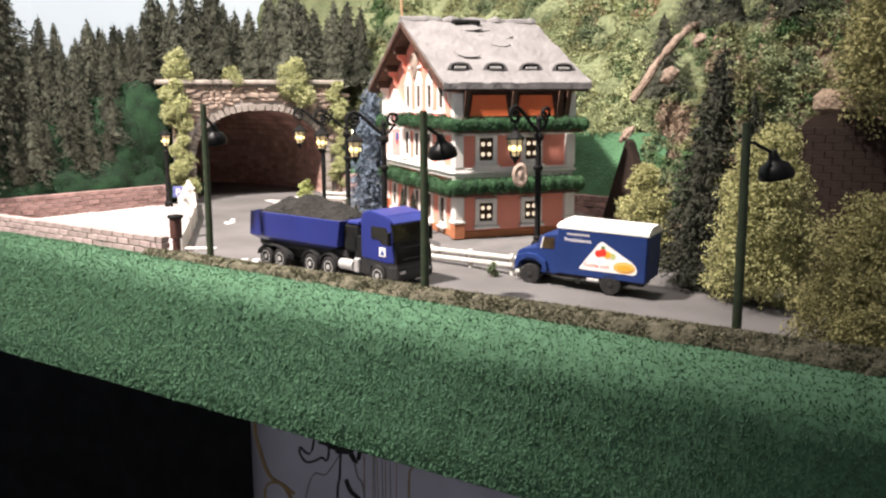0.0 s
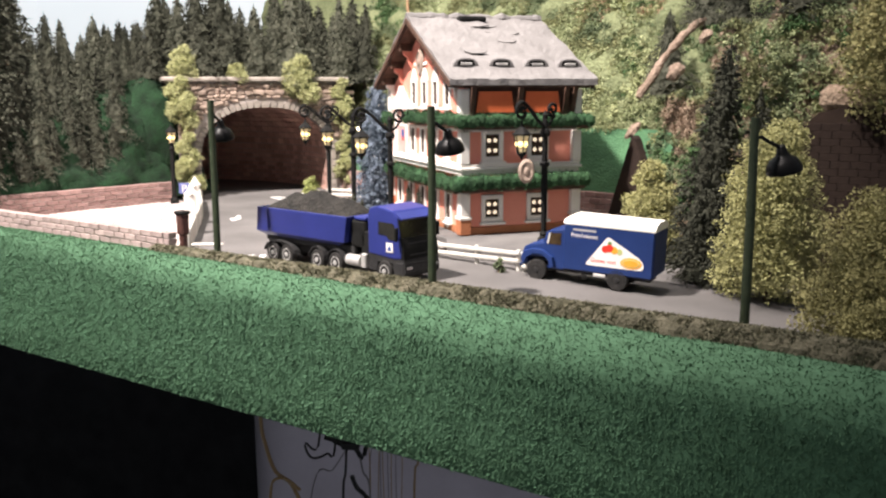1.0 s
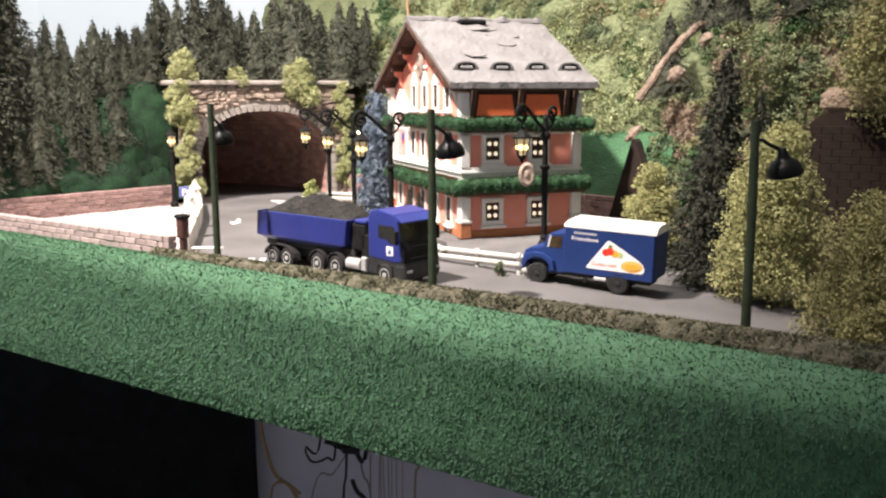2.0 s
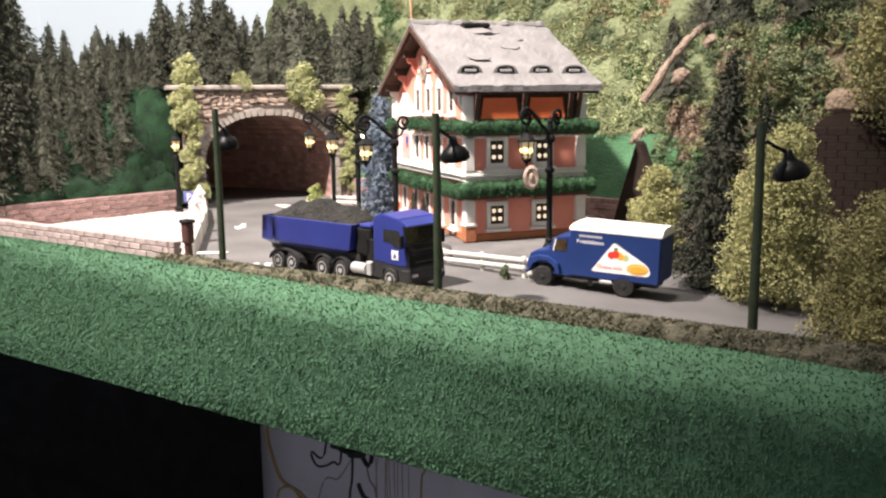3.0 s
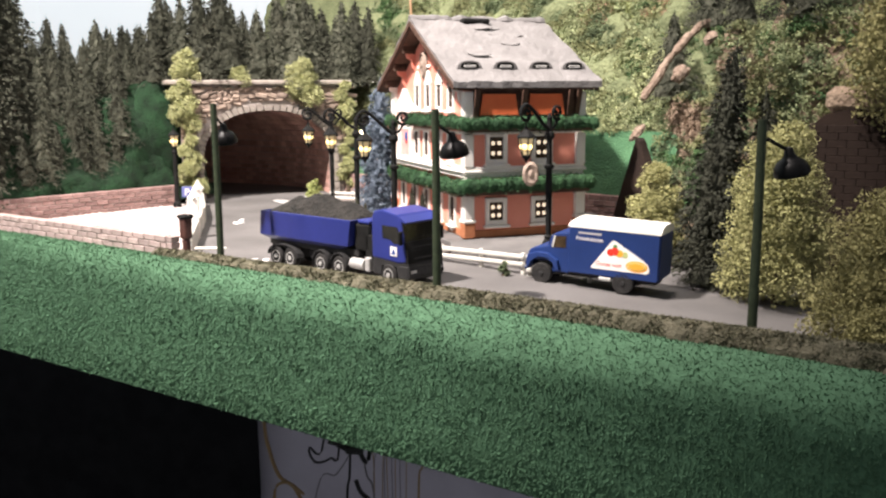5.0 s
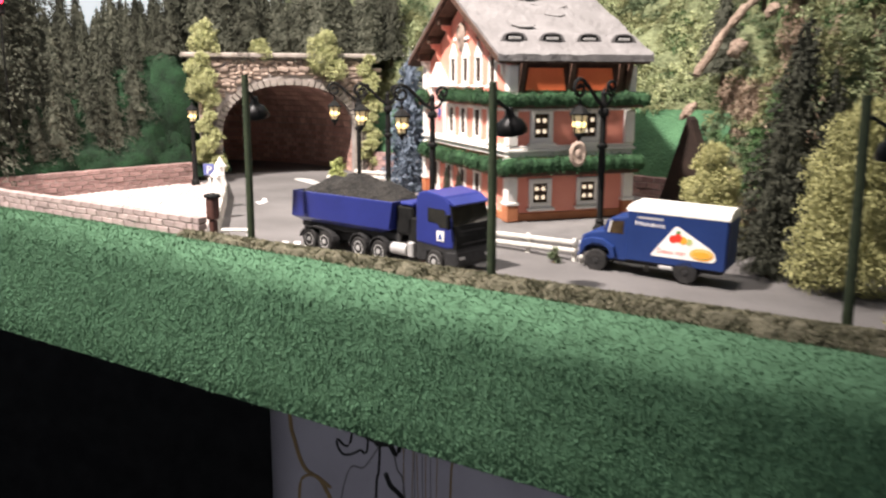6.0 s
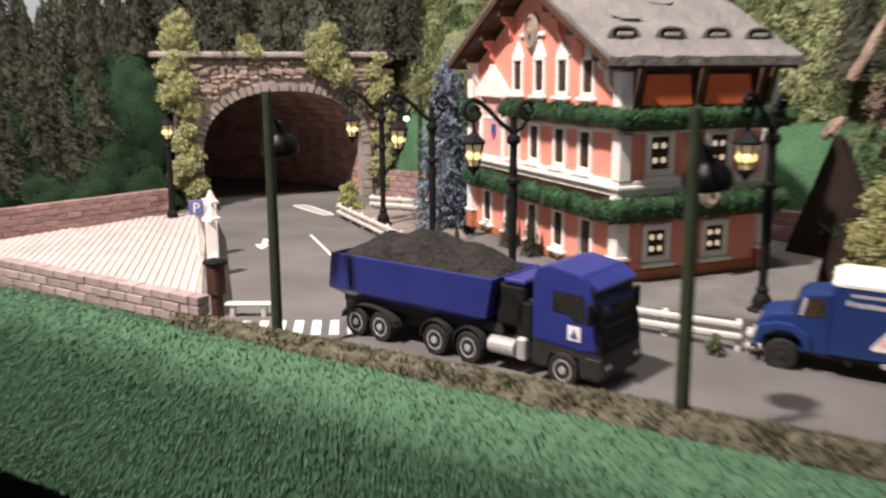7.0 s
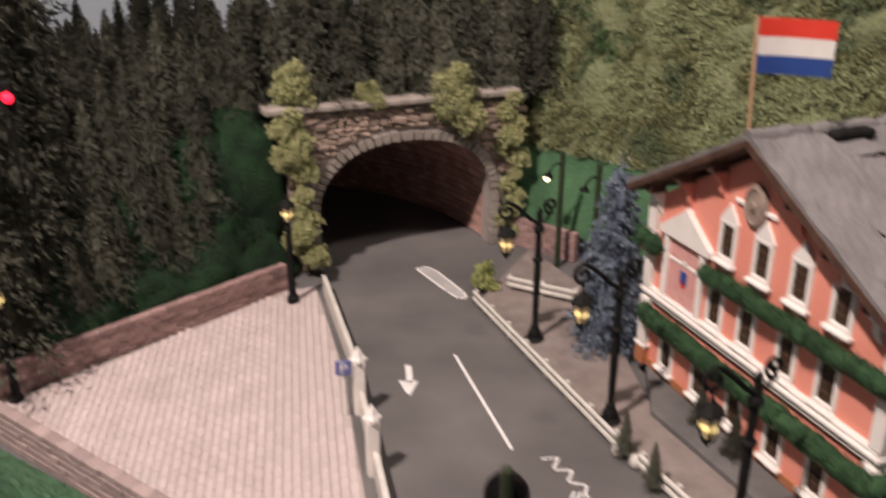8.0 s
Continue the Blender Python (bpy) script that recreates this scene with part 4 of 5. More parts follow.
# brown brick wing wall and abutment of another tunnel by the rocks, shade in the brick colour
bm = prism(bmesh.new(), [(0, -0.6), (0.2, 0.2), (2.45, 6.3), (2.7, 6.1), (3.5, 4.4), (4.6, 2.2), (5.6, -0.6)], 0.6, upright(5.6, 65.3, 0, -52))
bmesh.ops.recalc_face_normals(bm, faces=bm.faces)
single("wing_wall", bm, SHADEDBRICK, "dark brown brick wing wall rising to a point", "wall", kind="structure")
ab = root("brick_abutment", 16.1, 53.2, -1, -28, "brown brick tunnel abutment with a rounded top, coloured dark for shade", "abutment", kind="structure")
bm = prism(bmesh.new(), [(-2.6, -0.3), (2.6, -0.3), (2.6, 8.0), (2.0, 8.7), (1.0, 9.1), (0, 9.2), (-1.2, 8.9), (-2.1, 8.1), (-2.6, 7.0)], 1.2, upright(0, 0.6, 0))
bmesh.ops.recalc_face_normals(bm, faces=bm.faces)
part("wall_core", bm, SHADEDBRICK, ab)
brick = mesh_of("brick", a_box(-0.465, 0.465, -0.05, 0.05, 0.005, 0.37, 0.015), SHADEDBRICK)
for c in range(22):
    for k in range(5):
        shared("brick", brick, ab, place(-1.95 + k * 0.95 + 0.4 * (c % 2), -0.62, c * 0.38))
part("cap", a_box(-1.3, 1.4, -0.66, 0.5, 8.9, 10.3, 0.4), ROCK, ab, "pale brown rock cap")

# ---- the house ----
house = root("chalet", -4.365, 57.07, 0, 24.1, "salmon-pink three-storey chalet with white trim and green window boxes", "house")
U0, U1, V0, V1 = 1.06, 8.3, 0.62, 15.0
RIDGE_V, EAVE_Z, RIDGE_Z = 8.1, 9.62, 13.75


def across(outline, u0, u1):
    """A solid with its outline in v and z, reaching from u0 to u1."""
    bm = bmesh.new()
    a = [bm.verts.new((u0, v, z)) for v, z in outline]
    b = [bm.verts.new((u1, v, z)) for v, z in outline]
    n = len(a)
    for k in range(n):
        bm.faces.new((a[k], a[(k + 1) % n], b[(k + 1) % n], b[k]))
    bm.faces.new(a[::-1])
    bm.faces.new(b)
    bmesh.ops.recalc_face_normals(bm, faces=bm.faces)
    return bm


part("wall", across([(V0, 0.66), (V1, 0.66), (V1, 9.3), (RIDGE_V, 13.15), (V0, 9.5)], U0, U1), ORANGE, house)
bm = bmesh.new()
box(bm, U0 - 0.1, U1 + 0.1, V0 - 0.1, V1 + 0.1, 0.66, 1.12, 0.05)
part("plinth", bm, PLINTH, house, "orange-brown plinth course")
for z0, z1, d in ((4.22, 4.5, 0.22), (4.5, 4.68, 0.36), (4.68, 4.86, 0.26)):
    part("cornice", a_box(U0 - d, U1 + d, V0 - d, V1 + d, z0, z1, 0.04), WHITE, house, "white moulded cornice")
part("string_course", a_box(U0 - 0.08, U1 + 0.08, V0 - 0.08, V1 + 0.08, 6.72, 6.9, 0.03), WHITE, house)
for u, v in ((U0, V0), (U1, V0), (U0, V1)):
    for z0, z1, w, material in ((0.7, 1.6, 0.36, PLINTH), (1.6, 1.8, 0.40, WHITE), (1.8, 4.22, 0.32, WHITE), (4.86, 6.75, 0.30, WHITE), (7.3, 7.65, 0.42, WHITE), (7.65, 9.2, 0.30, WHITE)):
        part("pilaster", a_box(u - w, u + w, v - w, v + w, z0, z1, 0.05), material, house)

# roof: two thick uneven slopes
for back in (False, True):
    bm = bmesh.new()
    nu, nv = 34, 22
    tops, lows = [], []
    for i in range(nu + 1):
        ct, cl = [], []
        for j in range(nv + 1):
            f = j / nv
            u = 9.45 * i / nu
            v = RIDGE_V * f if not back else 16.1 - (16.1 - RIDGE_V) * f
            z = EAVE_Z + (RIDGE_Z - EAVE_Z) * f
            edge = 0.06 * noise.noise(Vector((u * 1.7, v * 1.7, 4)))
            slate = 0.05 * round(3 * noise.noise(Vector((u * 0.55, v * 0.8, 1)))) + 0.03 * noise.noise(Vector((u * 2, v * 2, 7)))
            ct.append(bm.verts.new((u + (edge if i in (0, nu) else 0), v + (edge if j == 0 else 0), z + 0.16 + slate)))
            cl.append(bm.verts.new((u, v, z - 0.22)))
        tops.append(ct)
        lows.append(cl)
    for i in range(nu):
        for j in range(nv):
            bm.faces.new((tops[i][j], tops[i + 1][j], tops[i + 1][j + 1], tops[i][j + 1]))
            bm.faces.new((lows[i][j], lows[i][j + 1], lows[i + 1][j + 1], lows[i + 1][j]))
        bm.faces.new((tops[i][0], lows[i][0], lows[i + 1][0], tops[i + 1][0]))
    for j in range(nv):
        bm.faces.new((tops[0][j], tops[0][j + 1], lows[0][j + 1], lows[0][j]))
        bm.faces.new((tops[nu][j], lows[nu][j], lows[nu][j + 1], tops[nu][j + 1]))
    bmesh.ops.recalc_face_normals(bm, faces=bm.faces)
    roof = part("roof", bm, ROOF, house, "uneven grey roof with shallow slate relief")
    dv = (lambda v: v) if not back else (lambda v: 16.1 - v)
    part("soffit", across([(dv(0.12), 9.42), (dv(RIDGE_V), 13.52), (dv(RIDGE_V), 13.38), (dv(0.12), 9.26)], 0.12, 9.3), WOOD, house, "dark brown boarded eaves")
slope = math.degrees(math.atan2(RIDGE_Z - EAVE_Z, RIDGE_V))
roof = [c for c in house.children if c.name.startswith("roof")][0]
r = random.Random(4)
for u in (1.5, 3.75, 6.05, 8.25):
    v = 1.75
    z = EAVE_Z + (RIDGE_Z - EAVE_Z) * v / RIDGE_V + 0.12
    hood = prism(bmesh.new(), [(-0.86, -0.12), (0.86, -0.12), (0.74, 0.16), (0.56, 0.34), (0.2, 0.42), (-0.2, 0.42), (-0.56, 0.34), (-0.74, 0.16)], 1.0, upright(0, 0.9, 0))
    bmesh.ops.recalc_face_normals(hood, faces=hood.faces)
    bmesh.ops.bevel(hood, geom=list(hood.edges), offset=0.05, segments=2, affect="EDGES", profile=0.5)
    vent = part("roof_vent", hood, ROOF, house, "low hooded vent in the roof", at=place(u, v - 0.3, z - 0.06))
    dark = prism(bmesh.new(), [(-0.56, -0.02), (0.56, -0.02), (0.52, 0.2), (0.36, 0.3), (-0.36, 0.3), (-0.52, 0.2)], 0.06, upright(0, -0.07, 0))
    part("opening", dark, BLACK, vent)
    part("sill", a_box(-0.36, 0.36, -0.2, -0.12, 0.0, 0.15, 0.02), CONCRETE, vent)
for k in range(5):
    u, v = r.uniform(1, 8.6), r.uniform(2.8, 7.2)
    z = EAVE_Z + (RIDGE_Z - EAVE_Z) * v / RIDGE_V + 0.19
    w, h = r.uniform(0.5, 1.3), r.uniform(0.3, 0.7)
    o = [(w * math.cos(a) * r.uniform(0.7, 1.1), h * math.sin(a) * r.uniform(0.7, 1.1)) for a in (0.2, 1.0, 1.8, 2.7, 3.4, 4.3, 5.2, 5.9)]
    part("slate", prism(bmesh.new(), o, 0.035), ROOF, house, at=place(u, v, z, slope, 0, r.uniform(-20, 20)))
bm = bmesh.new()
pts = [(0.0 + 0.315 * k, RIDGE_V + 0.06 * noise.noise(Vector((k, 0, 0))), RIDGE_Z + 0.07 + 0.1 * noise.noise(Vector((k * 0.6, 3, 0)))) for k in range(31)]
tube(bm, pts, [0.28 + 0.14 * noise.noise(Vector((k * 0.5, 9, 0))) for k in range(31)], 8)
part("ridge_cap", bm, ROOF, house, "lumpy grey ridge")
part("ridge_gap", a_box(3.3, 5.2, RIDGE_V - 0.9, RIDGE_V - 0.1, RIDGE_Z - 0.2, RIDGE_Z + 0.15, 0.1), BLACK, house, "dark broken patch in the ridge", at=Matrix())

# purlins and scroll brackets under the verge
for v in (1.5, 3.6, 5.7, 10.4, 12.5, 14.6):
    f = v / RIDGE_V if v < RIDGE_V else (16.1 - v) / (16.1 - RIDGE_V)
    z = EAVE_Z + (RIDGE_Z - EAVE_Z) * f - 0.3
    part("purlin", a_box(0.2, U0, v - 0.22, v + 0.22, z - 0.5, z, 0.05), WOOD, house)
    bm = prism(bmesh.new(), [(0, 0), (0.62, 0), (0.55, -0.3), (0.28, -0.45), (0.22, -0.9), (0, -1.25)], 0.3)
    bmesh.ops.transform(bm, matrix=Matrix(((-1, 0, 0, U0), (0, 0, 1, v - 0.15), (0, 1, 0, z - 0.45), (0, 0, 0, 1))), verts=bm.verts)
    bmesh.ops.recalc_face_normals(bm, faces=bm.faces)
    part("bracket", bm, WHITE if v in (1.5, 14.6) else ORANGE, house, "painted scroll bracket")
part("barge_board", across([(0.05, 9.3), (RIDGE_V, 13.4), (16.05, 9.3), (16.05, 9.62), (RIDGE_V, 13.72), (0.05, 9.62)], -0.05, 0.07), WOOD, house)
bm = lathe(bmesh.new(), [(0.75, 0), (0.78, 0.1), (0.6, 0.22), (0.55, 0.16), (0.2, 0.2), (0.12, 0.3)], 18, Matrix.LocRotScale((U0 - 0.02, 8.25, 10.95), Euler((0, radians(-90), 0)), Vector((1.15, 0.9, 1))))
part("medallion", bm, STONE, house, "carved oval medallion below the gable")
for z in (10.85,):
    part("medallion_arm", a_box(U0 - 0.14, U0, 7.0, 9.5, z - 0.1, z + 0.1, 0.04), WHITE, house)
bm = lathe(bmesh.new(), [(0.62, 0), (0.66, 0.1), (0.5, 0.2), (0.25, 0.16), (0.1, 0.24)], 18, Matrix.LocRotScale((4.5, -0.55, 4.45), Euler((radians(90), 0, 0)), Vector((0.8, 1.1, 1))))
part("crest", bm, STONE, house, "carved round crest over the window box")

# windows
GABLE = Matrix.LocRotScale(None, Euler((0, 0, radians(-90))), None)


def ring_frame(w, h, border, depth, bevel=0.04):
    bm = bmesh.new()
    box(bm, -w / 2, -w / 2 + border, -depth, 0.05, 0, h, bevel)
    box(bm, w / 2 - border, w / 2, -depth, 0.05, 0, h, bevel)
    box(bm, -w / 2, w / 2, -depth - 0.01, 0.05, h - border, h + 0.01, bevel)
    box(bm, -w / 2, w / 2, -depth - 0.01, 0.05, -0.01, border, bevel)
    return bm


def window_set(w, h, border, pointed, lit):
    frame_bm = ring_frame(w, h, border, 0.14)
    if pointed:
        prism(frame_bm, [(-w / 2, h), (w / 2, h), (w * 0.3, h + 0.3), (0.12, h + 0.55), (0, h + 0.75), (-0.12, h + 0.55), (-w * 0.3, h + 0.3)], 0.14, upright(0, 0.0, 0))
    sets = [("window", mesh_of("window", frame_bm, WHITE))]
    sets.append(("pane", mesh_of("pane", a_box(-w / 2 + border, w / 2 - border, -0.03, 0.02, border, h - border), DARKGLASS)))
    bars = bmesh.new()
    iw, ih = w - 2 * border, h - 2 * border
    box(bars, -0.04, 0.04, -0.08, -0.02, border, h - border)
    for k in (1,) if lit else (1, 2, 3):
        z = border + ih * k / (2 if lit else 4)
        box(bars, -iw / 2, iw / 2, -0.075, -0.02, z - 0.03, z + 0.03)
    sets.append(("glazing_bar", mesh_of("glazing_bar", bars, WOOD)))
    sill = a_box(-w / 2 - 0.12, w / 2 + 0.12, -0.32, 0.02, -0.18, 0.0, 0.05)
    if not lit:
        lathe(sill, [(0.02, -0.48), (0.12, -0.42), (0.26, -0.25), (0.3, -0.18)], 10)
    sets.append(("sill", mesh_of("sill", sill, WHITE)))
    if lit:
        spots = bmesh.new()
        for sx in (-1, 1):
            for sz in (0.27, 0.72):
                lathe(spots, [(0.13, 0), (0.13, 0.012)], 10, upright(sx * iw * 0.23, -0.032, border + ih * sz))
        sets.append(("lit_curtain", mesh_of("lit_curtain", spots, WARMGLASS)))
    return sets


def put_window(sets, m):
    base = shared(sets[0][0], sets[0][1], house, m)
    for name, data in sets[1:]:
        shared(name, data, base, Matrix())


lit_low = window_set(1.4, 1.62, 0.27, False, True)
lit_mid = window_set(1.4, 1.85, 0.27, False, True)
tall = window_set(1.12, 1.75, 0.2, True, False)
plain = window_set(1.15, 1.9, 0.2, False, False)
for u in (2.85, 5.8):
    put_window(lit_low, place(u, V0, 1.4))
    put_window(lit_mid, place(u, V0, 5.0))
for v in (3.2, 5.35, 7.5, 9.7):
    put_window(tall, place(U0, v, 8.1) @ GABLE)
for v in (3.3, 5.5, 7.9, 10.0):
    put_window(plain, place(U0, v, 4.95) @ GABLE)
for v in (3.05, 5.45, 8.0, 10.5, 13.1):
    put_window(plain, place(U0, v, 1.2) @ GABLE)

# top storey of the front: dark recess with red-orange awnings
part("recess", a_box(1.36, 8.0, 0.42, 0.66, 7.7, 9.42, 0.03), WOOD, house, "dark brown timber recess")
for u in (2.9, 5.9):
    bm = prism(bmesh.new(), [(-1.2, 0), (1.2, 0), (1.02, 1.2), (-1.02, 1.2)], 0.12, upright(u, 0.36, 7.85))
    bmesh.ops.recalc_face_normals(bm, faces=bm.faces)
    part("awning", bm, ORANGEPANEL, house, "red-orange awning panel")
for u in (1.45, 4.4, 7.4, 7.95):
    part("strut", across([(0.5, 7.7), (0.3, 7.7), (-0.15, 9.3), (0.5, 9.3)], u - 0.14, u + 0.14), WOOD, house)

# painted niche with white pilasters on the gable wall
part("mural", a_box(U0 - 0.05, U0 + 0.02, 11.2, 13.7, 4.9, 7.9), PINK, house, "pink mural field with a faded coat of arms")
for v in (11.1, 13.8):
    part("niche_pilaster", a_box(U0 - 0.22, U0, v - 0.16, v + 0.16, 4.86, 7.9, 0.04), WHITE, house)
bm = prism(bmesh.new(), [(-1.9, 0), (1.9, 0), (1.9, 0.25), (0.25, 1.35), (0, 1.6), (-0.25, 1.35), (-1.9, 0.25)], 0.3)
bmesh.ops.transform(bm, matrix=Matrix(((0, 0, -1, U0), (1, 0, 0, 12.4), (0, 1, 0, 7.9), (0, 0, 0, 1))), verts=bm.verts)
bmesh.ops.recalc_face_normals(bm, faces=bm.faces)
part("pediment", bm, WHITE, house, "white pointed pediment")
for v, z, w, h, material in ((12.4, 6.2, 0.5, 0.6, NAVY), (12.4, 5.9, 0.3, 0.35, RED), (12.4, 6.9, 0.35, 0.25, OFFWHITE)):
    part("coat_of_arms", a_box(U0 - 0.09, U0 - 0.04, v - w / 2, v + w / 2, z - h / 2, z + h / 2, 0.02), material, house)


def hedge_run(a, b, z, height, depth, seed, step=0.3):
    """A window box full of greenery from a to b, in the house's plan."""
    run, heading = along(a, b)
    m = place(a[0], a[1], z, 0, 0, heading)
    trough = part("window_box", a_box(0.2, run - 0.2, -depth * 0.2, depth * 0.2, 0.08, 0.4, 0.04), WOOD, house, at=m)
    n = max(1, round(run / step))
    rr = random.Random(seed)
    lob = [(run * (k + 0.5) / n, rr.uniform(-0.05, 0.05), height * 0.5 + rr.uniform(-0.05, 0.05), run / n * 1.9, depth * 0.5 * rr.uniform(0.9, 1.1), height * 0.5 * rr.uniform(0.92, 1.08)) for k in range(n)]
    bm = bmesh.new()
    for x, y, zz, rx, ry, rz in lob:
        bmesh.ops.create_icosphere(bm, subdivisions=2, radius=0.74, matrix=Matrix.LocRotScale((x, y, zz), None, Vector((rx, ry, rz))))
    v, f = leaves(int(1500 * run), lob, 0.06, rr)
    green = shared("greenery", raw("greenery", v, f, HEDGE), trough, Matrix())
    tagged(part("dense_core", bm, HEDGE, green), kind="stuff")


hedge_run((0.5, 0.05), (8.9, 0.05), 3.15, 1.25, 0.95, 1)
hedge_run((0.5, 14.7), (0.5, 0.05), 3.1, 1.15, 0.95, 2)
hedge_run((0.55, -0.05), (9.0, -0.05), 6.8, 1.05, 0.8, 3)
hedge_run((0.55, 10.4), (0.55, -0.05), 6.95, 0.95, 0.8, 4)
hedge_run((0.6, 15.4), (0.6, 14.0), 6.6, 1.2, 0.9, 5)

# flag on the ridge
flag = root("flag", -7.57, 64.74, 13.9, 4, "small red, white and blue paper flag on a wooden stick", "flag")
part("stick", tube(bmesh.new(), [(0, 0, -0.3), (-0.2, 0, 4.2)], 0.075, 8), STICK, flag)
for k, material in enumerate((NAVY, WHITE, FLAGRED)):
    bm = bmesh.new()
    cols = []
    for i in range(13):
        x = -0.12 + 2.75 * i / 12
        y = 0.10 * math.sin(x * 1.6)
        z0 = 2.2 + 0.66 * k - 0.055 * x
        cols.append([bm.verts.new((x, y - s, z0 + dz)) for s, dz in ((0.025, 0), (0.025, 0.655), (-0.025, 0.655), (-0.025, 0))])
    for a, b in zip(cols, cols[1:]):
        for q in range(4):
            bm.faces.new((a[q], b[q], b[(q + 1) % 4], a[(q + 1) % 4]))
    bm.faces.new(cols[0])
    bm.faces.new(cols[-1][::-1])
    bmesh.ops.recalc_face_normals(bm, faces=bm.faces)
    part("stripe", bm, material, flag)


# ---- street lamps ----
def lantern(parent, x, y, z, k=1.0):
    """A six-sided glazed lantern, standing on z."""
    glass = part("lantern_glass", lathe(bmesh.new(), [(0.20 * k, 0.1 * k), (0.37 * k, 0.92 * k)], 6), GLOW, parent, "dim amber glass", at=place(x, y, z))
    flame = bmesh.new()
    bmesh.ops.create_icosphere(flame, subdivisions=2, radius=1.0, matrix=Matrix.LocRotScale((0, 0, 0.5 * k), None, Vector((0.33 * k, 0.33 * k, 0.22 * k))))
    part("glowing_bulb", flame, LAMPGLOW, glass, "bright yellow glow")
    bm = bmesh.new()
    lathe(bm, [(0.02, -0.28 * k), (0.1 * k, -0.12 * k), (0.24 * k, 0.02 * k), (0.24 * k, 0.12 * k)], 6)
    lathe(bm, [(0.46 * k, 0.90 * k), (0.48 * k, 0.98 * k), (0.16 * k, 1.28 * k), (0.1 * k, 1.3 * k), (0.08 * k, 1.45 * k), (0.01, 1.55 * k)], 6)
    for q in range(6):
        a = math.pi * q / 3
        tube(bm, [(0.215 * k * math.cos(a), 0.215 * k * math.sin(a), 0.08 * k), (0.39 * k * math.cos(a), 0.39 * k * math.sin(a), 0.94 * k)], 0.033 * k, 5)
    part("lantern_frame", bm, BLACK, glass)


def spiral(bm, cx, cz, r0, r1, a0, a1, radius, y=0.0, n=22):
    tube(bm, [(cx + (r0 + (r1 - r0) * k / n) * math.cos(a0 + (a1 - a0) * k / n), y, cz + (r0 + (r1 - r0) * k / n) * math.sin(a0 + (a1 - a0) * k / n)) for k in range(n + 1)], radius, 6)


def scroll_lamp(x, y, z, height, heading, label="black cast lamp post with scrolled arm and amber lantern"):
    ob = root("scroll_street_lamp", x, y, z, heading, label, "street lamp", "scroll lamps by the road")
    h = height
    part("post", lathe(bmesh.new(), [(0.5, -0.1), (0.5, 0.12), (0.36, 0.2), (0.34, 0.5), (0.2, 0.75), (0.24, 0.85), (0.15, 1.0), (0.18, h * 0.5), (0.17, h * 0.62), (0.27, h * 0.63), (0.27, h * 0.65), (0.16, h * 0.66), (0.15, h * 0.84), (0.25, h * 0.85), (0.29, h * 0.87), (0.25, h * 0.89), (0.15, h * 0.9), (0.13, h * 0.98), (0.16, h), (0.02, h + 0.25)], 12), BLACK, ob)
    arm = bmesh.new()
    tube(arm, [(0, 0, h * 0.91), (0.5, 0, h * 0.955), (1.0, 0, h + 0.18), (1.45, 0, h + 0.55), (1.75, 0, h + 0.70)], 0.1, 7)
    spiral(arm, 1.75, h + 0.22, 0.48, 0.1, math.pi / 2, -math.pi * 2.0, 0.095)
    tube(arm, [(1.75, 0, h - 0.2), (1.75, 0, h - 0.45)], 0.05, 6)
    part("scroll_arm", arm, BLACK, ob)
    arm = bmesh.new()
    tube(arm, [(0, 0, h * 0.91), (-0.35, 0, h * 0.93), (-0.7, 0, h + 0.0)], 0.07, 7)
    spiral(arm, -0.6, h + 0.28, 0.42, 0.08, -math.pi * 0.6, math.pi * 2.2, 0.09)
    part("counter_scroll", arm, BLACK, ob)
    lantern(ob, 1.75, 0, h - 2.0, 1.08)
    return ob


scroll_lamp(-14.85, 73.6, 0.35, 7.1, 205)
scroll_lamp(-11.6, 66.1, 0.35, 7.1, 205)
scroll_lamp(-7.95, 58.0, 0.35, 7.1, 205)
scroll_lamp(0.9, 53.9, 0.6, 7.2, 225)


def post_lamp(x, y, z, h, label):
    ob = root("lantern_post", x, y, z, 0, label, "street lamp", "lantern posts by the parking lot")
    part("post", lathe(bmesh.new(), [(0.34, -0.2), (0.34, 0.15), (0.24, 0.3), (0.2, 0.6), (0.17, h - 0.3), (0.24, h - 0.2), (0.2, h - 0.05), (0.1, h + 0.1)], 12), BLACK, ob)
    lantern(ob, 0, 0, h + 0.2, 1.05)
    return ob


post_lamp(-28.7, 77.5, 0.3, 4.5, "dark lantern post at the end of the brick wall")
post_lamp(-38.9, 65.8, 0.1, 4.5, "dark lantern post in the corner of the parking lot")


